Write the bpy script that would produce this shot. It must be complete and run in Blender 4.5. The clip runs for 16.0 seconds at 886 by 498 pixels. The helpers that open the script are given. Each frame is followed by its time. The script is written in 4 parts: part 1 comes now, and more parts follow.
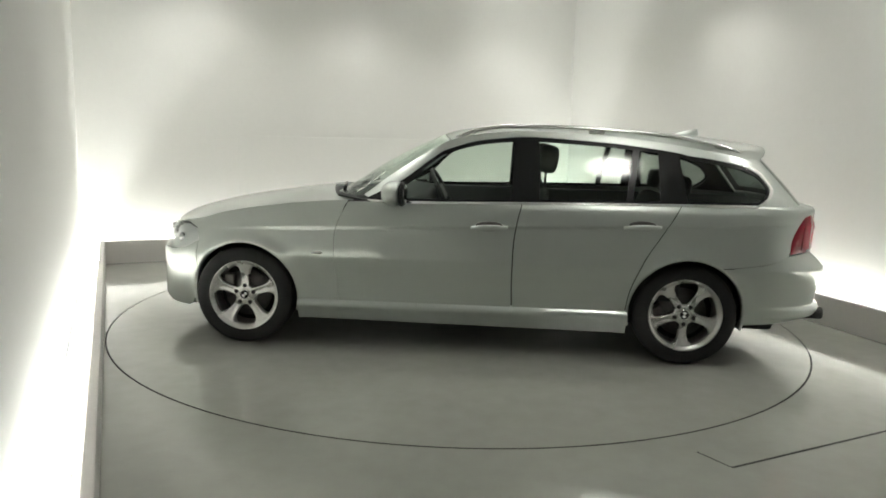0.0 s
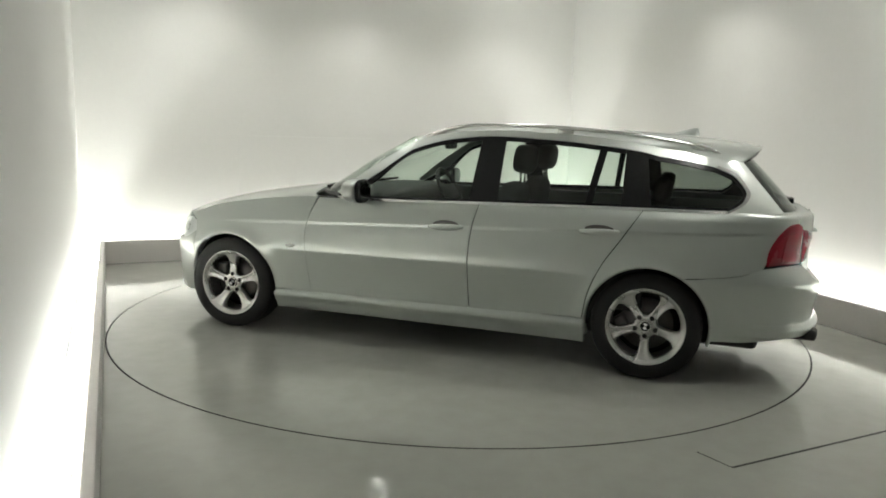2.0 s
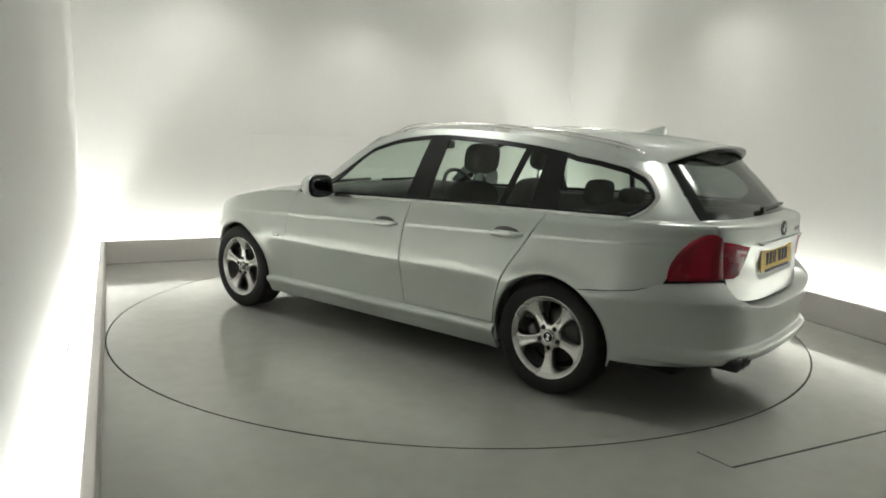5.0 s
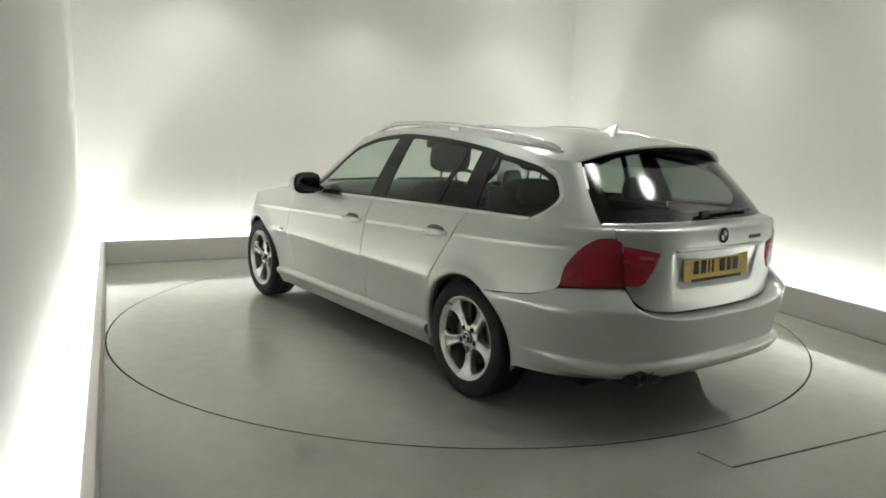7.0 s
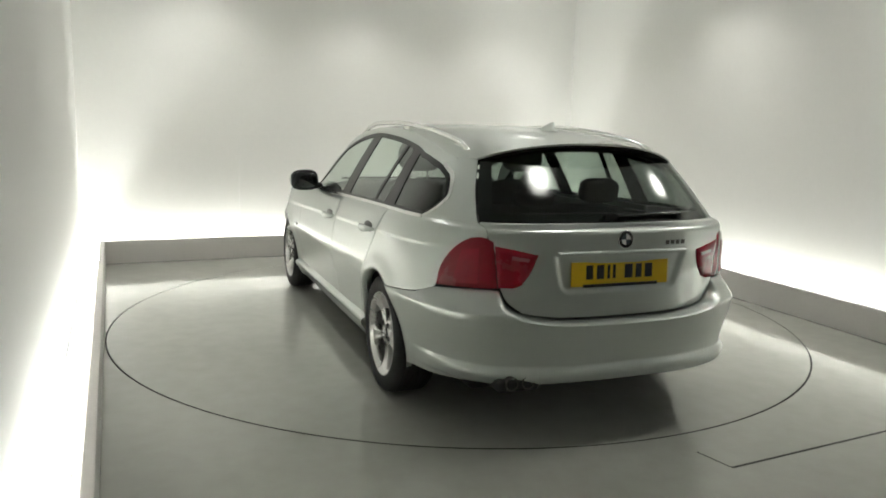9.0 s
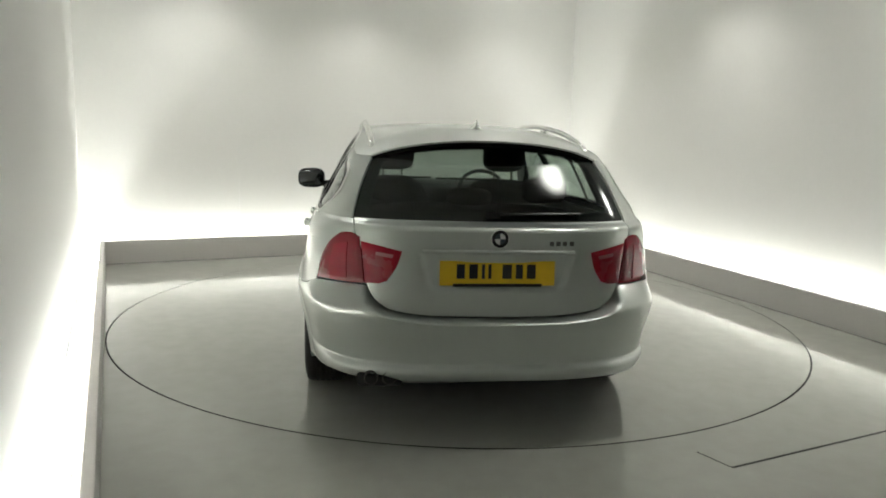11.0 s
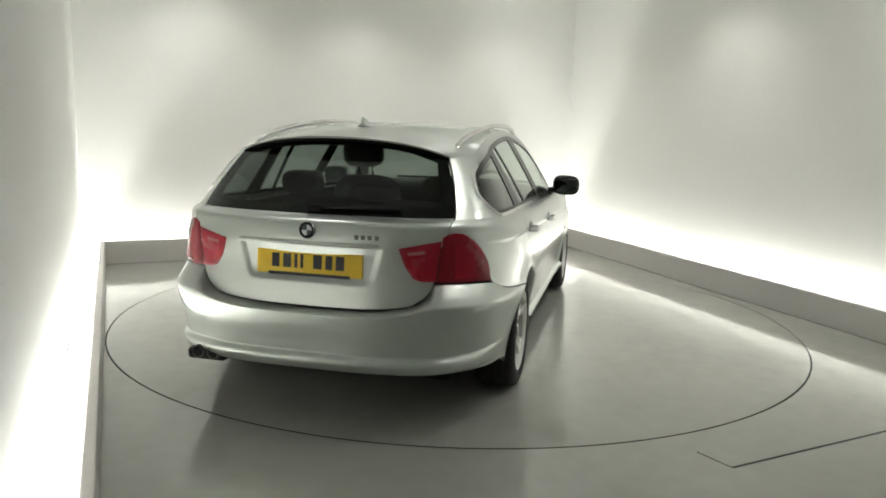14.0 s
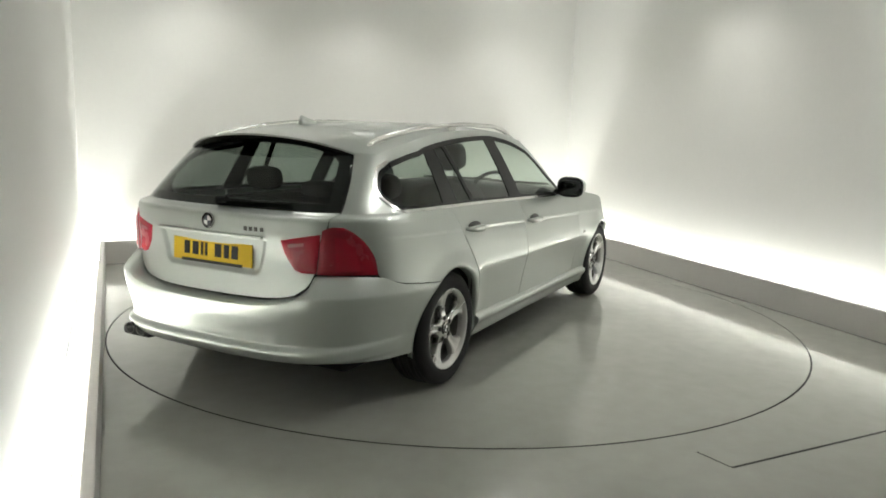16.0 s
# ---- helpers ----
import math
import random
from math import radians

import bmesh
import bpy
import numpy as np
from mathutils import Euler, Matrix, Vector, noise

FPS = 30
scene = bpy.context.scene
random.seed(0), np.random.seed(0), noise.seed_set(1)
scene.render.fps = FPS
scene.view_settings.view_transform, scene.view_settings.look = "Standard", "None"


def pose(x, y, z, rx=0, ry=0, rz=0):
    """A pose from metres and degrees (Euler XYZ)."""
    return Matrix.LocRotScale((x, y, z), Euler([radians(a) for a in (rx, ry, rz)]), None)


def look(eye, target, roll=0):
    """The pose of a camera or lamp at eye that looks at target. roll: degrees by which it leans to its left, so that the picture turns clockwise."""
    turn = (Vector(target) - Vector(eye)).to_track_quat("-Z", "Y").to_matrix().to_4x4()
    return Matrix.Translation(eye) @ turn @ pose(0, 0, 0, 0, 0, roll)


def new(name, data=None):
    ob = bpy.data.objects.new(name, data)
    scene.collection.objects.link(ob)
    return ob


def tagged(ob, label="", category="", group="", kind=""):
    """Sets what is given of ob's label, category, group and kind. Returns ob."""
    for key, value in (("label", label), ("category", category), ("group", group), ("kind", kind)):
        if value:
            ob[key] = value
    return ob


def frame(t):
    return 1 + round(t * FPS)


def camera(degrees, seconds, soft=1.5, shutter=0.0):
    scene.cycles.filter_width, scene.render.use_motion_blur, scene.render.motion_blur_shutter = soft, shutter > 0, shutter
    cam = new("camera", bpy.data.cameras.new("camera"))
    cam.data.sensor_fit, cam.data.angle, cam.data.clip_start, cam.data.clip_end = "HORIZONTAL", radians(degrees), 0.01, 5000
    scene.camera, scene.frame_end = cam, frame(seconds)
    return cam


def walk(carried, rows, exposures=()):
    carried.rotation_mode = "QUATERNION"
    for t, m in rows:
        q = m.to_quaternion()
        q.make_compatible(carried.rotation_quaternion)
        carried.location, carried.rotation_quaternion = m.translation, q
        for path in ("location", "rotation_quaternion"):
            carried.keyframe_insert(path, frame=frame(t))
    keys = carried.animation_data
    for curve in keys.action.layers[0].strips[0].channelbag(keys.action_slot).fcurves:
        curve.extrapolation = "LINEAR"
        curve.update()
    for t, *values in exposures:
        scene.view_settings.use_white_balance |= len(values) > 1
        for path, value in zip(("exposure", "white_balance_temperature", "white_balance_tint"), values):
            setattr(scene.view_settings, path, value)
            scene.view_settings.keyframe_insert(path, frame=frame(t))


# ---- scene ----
# The camera is fixed high on the side of the studio.
cam = camera(61.7, 16.0, soft=1.8)
EYE = (0.0, 0.0, 1.389)
VIEW = look(EYE, (0.0, math.cos(radians(9.12)), 1.389 - math.sin(radians(9.12))), 1.64)
walk(cam, [(0.0, VIEW), (16.0, VIEW)], exposures=[(0.0, 0.0), (16.0, 0.0)])

# ---- light ----
world = bpy.data.worlds.new("studio_world")
world.use_nodes = True
scene.world = world
world.node_tree.nodes["Background"].inputs[0].default_value = (0.9, 0.95, 1.0, 1)
world.node_tree.nodes["Background"].inputs[1].default_value = 0.02

LED_STRENGTH = 50.0
EAST_STRIP, WEST_STRIP = 7.4, 5.9
DOWNLIGHT_WATTS = 6.5


# ---- materials ----
def nodes_of(name):
    m = bpy.data.materials.new(name)
    m.use_nodes = True
    nt = m.node_tree
    return m, nt, nt.nodes["Principled BSDF"]


def surface(name, colour, rough, metal=0.0, coat=0.0, vary=0.06, scale=3.0, fine=60.0, bump=0.0, rough_vary=0.05, bump_scale=200.0):
    """Base colour with two scales of variation, roughness variation and a fine relief."""
    m, nt, b = nodes_of(name)
    tc = nt.nodes.new("ShaderNodeTexCoord")
    big = nt.nodes.new("ShaderNodeTexNoise")
    small = nt.nodes.new("ShaderNodeTexNoise")
    big.inputs["Scale"].default_value, big.inputs["Detail"].default_value = scale, 4
    small.inputs["Scale"].default_value, small.inputs["Detail"].default_value = fine, 3
    for n in (big, small):
        nt.links.new(tc.outputs["Object"], n.inputs["Vector"])
    add = nt.nodes.new("ShaderNodeMath")
    add.operation = "ADD"
    nt.links.new(big.outputs["Fac"], add.inputs[0])
    nt.links.new(small.outputs["Fac"], add.inputs[1])
    ramp = nt.nodes.new("ShaderNodeMapRange")
    ramp.inputs["From Min"].default_value, ramp.inputs["From Max"].default_value = 0.6, 1.4
    ramp.inputs["To Min"].default_value, ramp.inputs["To Max"].default_value = 1 - vary, 1 + vary
    nt.links.new(add.outputs[0], ramp.inputs["Value"])
    mul = nt.nodes.new("ShaderNodeVectorMath")
    mul.operation = "SCALE"
    mul.inputs[0].default_value = colour
    nt.links.new(ramp.outputs[0], mul.inputs["Scale"])
    nt.links.new(mul.outputs[0], b.inputs["Base Color"])
    rr = nt.nodes.new("ShaderNodeMapRange")
    rr.inputs["From Min"].default_value, rr.inputs["From Max"].default_value = 0.3, 0.7
    rr.inputs["To Min"].default_value, rr.inputs["To Max"].default_value = max(0.0, rough - rough_vary), min(1.0, rough + rough_vary)
    nt.links.new(big.outputs["Fac"], rr.inputs["Value"])
    nt.links.new(rr.outputs[0], b.inputs["Roughness"])
    b.inputs["Metallic"].default_value = metal
    b.inputs["Coat Weight"].default_value = coat
    b.inputs["Coat Roughness"].default_value = 0.04
    if bump > 0:
        tex = nt.nodes.new("ShaderNodeTexNoise")
        tex.inputs["Scale"].default_value = bump_scale
        nt.links.new(tc.outputs["Object"], tex.inputs["Vector"])
        bp = nt.nodes.new("ShaderNodeBump")
        bp.inputs["Strength"].default_value, bp.inputs["Distance"].default_value = bump, 0.002
        nt.links.new(tex.outputs["Fac"], bp.inputs["Height"])
        nt.links.new(bp.outputs[0], b.inputs["Normal"])
    return m


def glowing(name, colour, strength):
    m, nt, b = nodes_of(name)
    b.inputs["Base Color"].default_value = (*colour, 1)
    b.inputs["Emission Color"].default_value = (*colour, 1)
    b.inputs["Emission Strength"].default_value = strength
    return m


WALL = surface("white_wall_paint", (0.775, 0.77, 0.742), 0.55, vary=0.015, scale=0.9, fine=25, bump=0.08)
WALL_GREY = surface("pale_grey_wall_paint", (0.76, 0.76, 0.735), 0.6, vary=0.03)
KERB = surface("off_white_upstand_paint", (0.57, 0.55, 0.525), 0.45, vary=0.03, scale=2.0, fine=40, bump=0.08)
CEIL = surface("grey_ceiling_paint", (0.52, 0.52, 0.505), 0.7, vary=0.015)
FLOOR = surface("polished_grey_resin_floor", (0.355, 0.358, 0.324), 0.115, coat=0.3, vary=0.07, scale=1.1, fine=9, rough_vary=0.06)
GAP = surface("dark_joint_gap", (0.02, 0.02, 0.018), 0.8, vary=0.1)
LED = glowing("led_strip_glow", (0.98, 1.0, 0.96), LED_STRENGTH)
LAMP_FACE = glowing("downlight_glow", (0.99, 0.98, 0.92), 29.0)


def soft_lens(m, radius, strength):
    """A frosted lens, brightest over its lamp and fading to its rim."""
    nt = m.node_tree
    tc = nt.nodes.new("ShaderNodeTexCoord")
    flat = nt.nodes.new("ShaderNodeVectorMath")
    flat.operation = "MULTIPLY"
    flat.inputs[1].default_value = (1, 1, 0)
    size = nt.nodes.new("ShaderNodeVectorMath")
    size.operation = "LENGTH"
    fall = nt.nodes.new("ShaderNodeMapRange")
    fall.interpolation_type = "SMOOTHERSTEP"
    fall.inputs["From Min"].default_value, fall.inputs["From Max"].default_value = 0.02, radius
    fall.inputs["To Min"].default_value, fall.inputs["To Max"].default_value = strength, 0.4
    nt.links.new(tc.outputs["Object"], flat.inputs[0])
    nt.links.new(flat.outputs[0], size.inputs[0])
    nt.links.new(size.outputs["Value"], fall.inputs["Value"])
    nt.links.new(fall.outputs[0], nt.nodes["Principled BSDF"].inputs["Emission Strength"])


soft_lens(LAMP_FACE, 0.32, 45.0)
SMALL_FACE = glowing("small_downlight_glow", (0.99, 0.98, 0.92), 2.5)
LAMP_RING = surface("white_lamp_ring", (0.75, 0.75, 0.73), 0.4)


# ---- mesh helpers ----
def mesh_object(name, bm, material, parent=None, label="", smooth=False):
    me = bpy.data.meshes.new(name)
    bm.normal_update()
    bm.to_mesh(me)
    bm.free()
    if material is not None:
        me.materials.append(material)
    if smooth:
        for p in me.polygons:
            p.use_smooth = True
    ob = new(name, me)
    if parent is not None:
        ob.parent = parent
    if label:
        ob["label"] = label
    return ob


def part(name, bm, material, parent, label="", smooth=True):
    return mesh_object(name, bm, material, parent, label, smooth)


def prism(points, z0, z1):
    """An upright prism over a plan outline."""
    bm = bmesh.new()
    lo = [bm.verts.new((x, y, z0)) for x, y in points]
    hi = [bm.verts.new((x, y, z1)) for x, y in points]
    n = len(points)
    for i in range(n):
        bm.faces.new((lo[i], lo[(i + 1) % n], hi[(i + 1) % n], hi[i]))
    bm.faces.new(hi)
    bm.faces.new(lo[::-1])
    bmesh.ops.recalc_face_normals(bm, faces=bm.faces)
    return bm


def box(cx, cy, cz, sx, sy, sz, bevel=0.0, seg=2):
    bm = bmesh.new()
    bmesh.ops.create_cube(bm, size=1, matrix=Matrix.Translation((cx, cy, cz)) @ Matrix.Diagonal((sx, sy, sz, 1)))
    if bevel:
        bmesh.ops.bevel(bm, geom=bm.edges[:], offset=bevel, segments=seg, affect="EDGES", profile=0.5)
    return bm


def disc_prism(cx, cy, z0, z1, r, n=48):
    return prism([(cx + r * math.cos(2 * math.pi * i / n), cy + r * math.sin(2 * math.pi * i / n)) for i in range(n)], z0, z1)


# ---- the studio ----
CEILING_Z = 3.06
CENTRE = Vector((0.117, 5.564, 0))
RING = 2.463
# inner faces of the low upstand, as plan corners: back-left, back-right, front-right, front-left
BL, BR = Vector((-3.29, 7.12)), Vector((1.47, 9.39))
RIGHT_WAY, LEFT_WAY = Vector((0.350, -0.937)), Vector((0.409, -0.9125))
FR, FL = BR + RIGHT_WAY * 11.2, BL + LEFT_WAY * 9.2


def ring_offset(d):
    """The studio's plan, moved outwards by d."""
    pts = [BL, BR, FR, FL]
    out = []
    for i in range(4):
        a, b, c = pts[i - 1], pts[i], pts[(i + 1) % 4]
        e0, e1 = (b - a).normalized(), (c - b).normalized()
        n0, n1 = Vector((-e0.y, e0.x)), Vector((-e1.y, e1.x))
        k = d / (1 + n0.dot(n1))
        out.append(b + (n0 + n1) * k)
    return out


INNER, KERB_OUT, WALL_IN, WALL_OUT = (ring_offset(d) for d in (0.0, 0.045, 0.21, 0.40))
SIDES = ("north", "east", "south", "west")
for i, side in enumerate(SIDES):
    j = (i + 1) % 4
    tagged(mesh_object("wall_" + side, prism([WALL_IN[i], WALL_IN[j], WALL_OUT[j], WALL_OUT[i]], -0.1, CEILING_Z + 0.1), WALL if side != "south" else WALL_GREY),
           "plain white painted studio wall with matt finish" if side != "south" else "plain pale grey studio wall with matt finish", "wall", kind="structure")
    if side != "south":
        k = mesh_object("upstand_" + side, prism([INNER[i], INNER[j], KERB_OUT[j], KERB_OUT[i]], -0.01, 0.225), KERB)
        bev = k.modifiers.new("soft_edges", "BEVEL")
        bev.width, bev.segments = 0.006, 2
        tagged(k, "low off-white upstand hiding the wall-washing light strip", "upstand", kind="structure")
        a, b = ring_offset(0.112)[i], ring_offset(0.112)[j]
        c, d = ring_offset(0.166)[j], ring_offset(0.166)[i]
        # the side strips stop short of the open end of the room
        if side == "east":
            b, c = a + RIGHT_WAY * EAST_STRIP, d + RIGHT_WAY * EAST_STRIP
        if side == "west":
            a, d = b + LEFT_WAY * WEST_STRIP, c + LEFT_WAY * WEST_STRIP
        s = mesh_object("light_strip", prism([a, b, c, d], 0.02, 0.045), LED)
        tagged(s, "glowing white light strip in the trough behind the upstand", "light strip", "light strips in the trough")
        base = mesh_object("strip_channel_" + side, prism([ring_offset(0.106)[i], ring_offset(0.106)[j], ring_offset(0.172)[j], ring_offset(0.172)[i]], 0.0, 0.019), LAMP_RING)
        tagged(base, "white mounting channel under the light strip", "channel", kind="structure")

ceil = prism(WALL_OUT, CEILING_Z, CEILING_Z + 0.1)
tagged(mesh_object("ceiling", ceil, CEIL), "plain grey painted studio ceiling", "ceiling", kind="structure")


def floor_with_hole():
    bm = bmesh.new()
    n = 128
    loop = [bm.verts.new((CENTRE.x + (RING + 0.0035) * math.cos(2 * math.pi * i / n), CENTRE.y + (RING + 0.0035) * math.sin(2 * math.pi * i / n), 0)) for i in range(n)]
    low = [bm.verts.new((v.co.x, v.co.y, -0.06)) for v in loop]
    out = [bm.verts.new((p.x, p.y, 0)) for p in WALL_IN]
    edges = [bm.edges.new((loop[i], loop[(i + 1) % n])) for i in range(n)]
    edges += [bm.edges.new((out[i], out[(i + 1) % 4])) for i in range(4)]
    bmesh.ops.triangle_fill(bm, use_beauty=True, use_dissolve=False, edges=edges)
    for f in bm.faces[:]:
        c = f.calc_center_median()
        if (Vector((c.x, c.y, 0)) - CENTRE).length < RING - 0.05:
            bm.faces.remove(f)
    for i in range(n):
        bm.faces.new((loop[i], low[i], low[(i + 1) % n], loop[(i + 1) % n]))
    for f in bm.faces:
        f.normal_update()
        if f.normal.z < -0.5:
            f.normal_flip()
    return bm


tagged(mesh_object("floor", floor_with_hole(), FLOOR), "polished pale grey resin studio floor", "floor", kind="structure")
pit = disc_prism(CENTRE.x, CENTRE.y, -0.10, -0.06, RING + 0.1, 96)
tagged(mesh_object("turntable_pit", pit, GAP), "dark pit under the turntable", "pit", kind="structure")


def turntable():
    ob = mesh_object("turntable", disc_prism(0, 0, -0.055, 0.0, RING - 0.004, 128), FLOOR)
    ob.location = CENTRE
    return tagged(ob, "round flush turntable with polished grey resin top", "turntable")


TABLE = turntable()
bm = bmesh.new()
rows = [[bm.verts.new((r * math.cos(2 * math.pi * k / 128), r * math.sin(2 * math.pi * k / 128), z)) for k in range(128)] for r, z in ((RING - 0.007, 0.0006), (RING - 0.0035, 0.0008), (RING - 0.0025, -0.05))]
for a, b in zip(rows, rows[1:]):
    for k in range(128):
        bm.faces.new((a[k], b[k], b[(k + 1) % 128], a[(k + 1) % 128]))
part("edge_trim", bm, GAP, TABLE, "dark metal edge trim")


def floor_line(name, a, b, w, z, label, mat=GAP):
    """A narrow flush joint from a to b in plan."""
    a, b = Vector(a), Vector(b)
    d = (b - a).normalized()
    n = Vector((-d.y, d.x)) * (w / 2)
    return tagged(mesh_object(name, prism([a + n, b + n, b - n, a - n], z - 0.003, z), mat), label, "joint", kind="structure")


# joints of the floor hatch, and the open joint at the foot of the west wall
HATCH = Vector((1.262, 2.985))
floor_line("floor_joint_1", HATCH, (2.62, 3.655), 0.012, 0.0012, "dark straight joint of a floor hatch")
floor_line("floor_joint_2", HATCH, (1.16, 3.135), 0.006, 0.0010, "dark short joint of a floor hatch")
for k, (i, j) in enumerate(((0, 1), (1, 2))):
    foot = ring_offset(-0.004)
    floor_line("upstand_joint_%d" % (k + 1), foot[i], foot[j], 0.007, 0.0014, "thin dark joint at the foot of the upstand")
BLACK = surface("black_open_joint", (0.004, 0.004, 0.004), 0.95, vary=0.05)
west = ring_offset(0.199)
floor_line("wall_joint", west[0] + LEFT_WAY * 0.15, west[0] + LEFT_WAY * 3.3, 0.012, 0.003, "thin dark open joint along the foot of the wall", BLACK)

# flush access panel in the back wall
along = (WALL_IN[1] - WALL_IN[0]).normalized()
inward = Vector((along.y, -along.x))
pa = WALL_IN[0] + along * 1.53
pb = pa + along * 2.45
panel_bm = prism([pa, pb, pb + inward * 0.006, pa + inward * 0.006], 0.02, 1.27)
panel_ob = mesh_object("wall_panel", panel_bm, WALL)
bev = panel_ob.modifiers.new("soft_edges", "BEVEL")
bev.width, bev.segments = 0.003, 2
tagged(panel_ob, "flush white access panel let into the wall", "wall panel")


def downlight(x, y, watts, spot=57.0, r=0.17):
    """A recessed round ceiling lamp: ring, glowing face and its light."""
    lamp = new("ceiling_downlight")
    lamp.location = (x, y, CEILING_Z)
    bm = bmesh.new()
    n = 32
    prof = [(r, 0.0), (r, -0.008), (r + 0.015, -0.012), (r + 0.03, -0.008), (r + 0.033, 0.0)]
    rows = [[bm.verts.new((q * math.cos(2 * math.pi * i / n), q * math.sin(2 * math.pi * i / n), z)) for i in range(n)] for q, z in prof]
    for a, b in zip(rows, rows[1:]):
        for i in range(n):
            bm.faces.new((a[i], a[(i + 1) % n], b[(i + 1) % n], b[i]))
    part("ring", bm, LAMP_RING, lamp)
    part("lens", disc_prism(0, 0, -0.004, -0.001, r - 0.001, 32), SMALL_FACE if watts > 0 else LAMP_FACE, lamp, "glowing round lens")
    tagged(lamp, "round recessed white ceiling downlight, switched on, two of them added fill", "ceiling light", "ceiling downlights")
    if watts <= 0:
        return lamp
    data = bpy.data.lights.new("downlight_beam", "AREA")
    data.shape, data.size, data.energy, data.color = "DISK", 0.33, watts, (0.99, 0.985, 0.93)
    data.spread = radians(spot * 2)
    beam = new("downlight_beam", data)
    beam.location = (x, y, CEILING_Z - 0.02)
    return lamp


# last two spots are added fill over the table, with no lamp known there
LAMP_AND_FILL_SPOTS = [(-2.2, 7.1), (-0.65, 7.75), (0.87, 8.45), (1.95, 6.6), (-1.2, 5.0), (0.4, 5.6)]
for lx, ly in LAMP_AND_FILL_SPOTS:
    downlight(lx, ly, DOWNLIGHT_WATTS)
# two broad round lamps nearer the camera
for lx, ly in ((1.27, 3.5), (2.9, 4.38)):
    tagged(downlight(lx, ly, 0, r=0.33), "broad round white ceiling lamp, switched on", "ceiling light")


# ---- the car: materials ----
def flake_paint(name, colour):
    m, nt, b = nodes_of(name)
    tc = nt.nodes.new("ShaderNodeTexCoord")
    flake = nt.nodes.new("ShaderNodeTexVoronoi")
    flake.inputs["Scale"].default_value = 900
    film = nt.nodes.new("ShaderNodeTexNoise")
    film.inputs["Scale"].default_value, film.inputs["Detail"].default_value = 2.2, 5
    for n in (flake, film):
        nt.links.new(tc.outputs["Object"], n.inputs["Vector"])
    r = nt.nodes.new("ShaderNodeMapRange")
    r.inputs["To Min"].default_value, r.inputs["To Max"].default_value = 0.93, 1.07
    nt.links.new(flake.outputs["Distance"], r.inputs["Value"])
    mul = nt.nodes.new("ShaderNodeVectorMath")
    mul.operation = "SCALE"
    mul.inputs[0].default_value = colour
    nt.links.new(r.outputs[0], mul.inputs["Scale"])
    nt.links.new(mul.outputs[0], b.inputs["Base Color"])
    rr = nt.nodes.new("ShaderNodeMapRange")
    rr.inputs["To Min"].default_value, rr.inputs["To Max"].default_value = 0.29, 0.37
    nt.links.new(film.outputs["Fac"], rr.inputs["Value"])
    nt.links.new(rr.outputs[0], b.inputs["Roughness"])
    b.inputs["Metallic"].default_value = 0.83
    b.inputs["Coat Weight"].default_value = 0.8
    b.inputs["Coat Roughness"].default_value = 0.05
    return m


def clear_pane(name, tint, ior=1.5, rough=0.0):
    """Thin glass: tinted see-through with a Fresnel gloss."""
    m = bpy.data.materials.new(name)
    m.use_nodes = True
    nt = m.node_tree
    nt.nodes.clear()
    out = nt.nodes.new("ShaderNodeOutputMaterial")
    mix = nt.nodes.new("ShaderNodeMixShader")
    lw = nt.nodes.new("ShaderNodeLayerWeight")
    pw = nt.nodes.new("ShaderNodeMath")
    pw.operation = "POWER"
    pw.inputs[1].default_value = 4.5
    nt.links.new(lw.outputs["Facing"], pw.inputs[0])
    fr = nt.nodes.new("ShaderNodeMapRange")
    fr.inputs["To Min"].default_value, fr.inputs["To Max"].default_value = ((ior - 1) / (ior + 1)) ** 2 * 1.05, 1.0
    nt.links.new(pw.outputs[0], fr.inputs["Value"])
    tr = nt.nodes.new("ShaderNodeBsdfTransparent")
    tr.inputs["Color"].default_value = (*tint, 1)
    gl = nt.nodes.new("ShaderNodeBsdfGlossy")
    gl.inputs["Roughness"].default_value = rough
    gl.inputs["Color"].default_value = (0.95, 0.97, 0.95, 1)
    nt.links.new(fr.outputs[0], mix.inputs[0])
    nt.links.new(tr.outputs[0], mix.inputs[1])
    nt.links.new(gl.outputs[0], mix.inputs[2])
    nt.links.new(mix.outputs[0], out.inputs[0])
    return m


PAINT = flake_paint("silver_metallic_paint", (0.515, 0.55, 0.522))
TRIM = surface("black_gloss_trim", (0.012, 0.012, 0.012), 0.22, vary=0.1)
TRIM.node_tree.nodes["Principled BSDF"].inputs["Specular IOR Level"].default_value = 0.22
PLASTIC = surface("black_textured_plastic", (0.018, 0.018, 0.018), 0.55, vary=0.12, bump=0.15)
UNDER = surface("black_underbody_coating", (0.012, 0.012, 0.011), 0.85, vary=0.2)
CHROME = surface("satin_aluminium_trim", (0.78, 0.78, 0.76), 0.18, metal=1.0, vary=0.02)
RUBBER = surface("tyre_rubber", (0.009, 0.009, 0.009), 0.75, vary=0.2, fine=120, bump=0.2)
ALLOY = surface("silver_alloy", (0.54, 0.54, 0.525), 0.28, metal=0.95, coat=0.4, vary=0.04)
IRON = surface("brake_iron", (0.12, 0.115, 0.11), 0.4, metal=0.9, vary=0.15)
BARREL = surface("dark_rim_barrel", (0.20, 0.195, 0.185), 0.55, metal=0.6, vary=0.2)
STEEL = surface("dull_steel", (0.42, 0.41, 0.39), 0.42, metal=0.9, vary=0.12)
DARK_STEEL = surface("dark_steel", (0.10, 0.095, 0.09), 0.35, metal=0.9, vary=0.2)
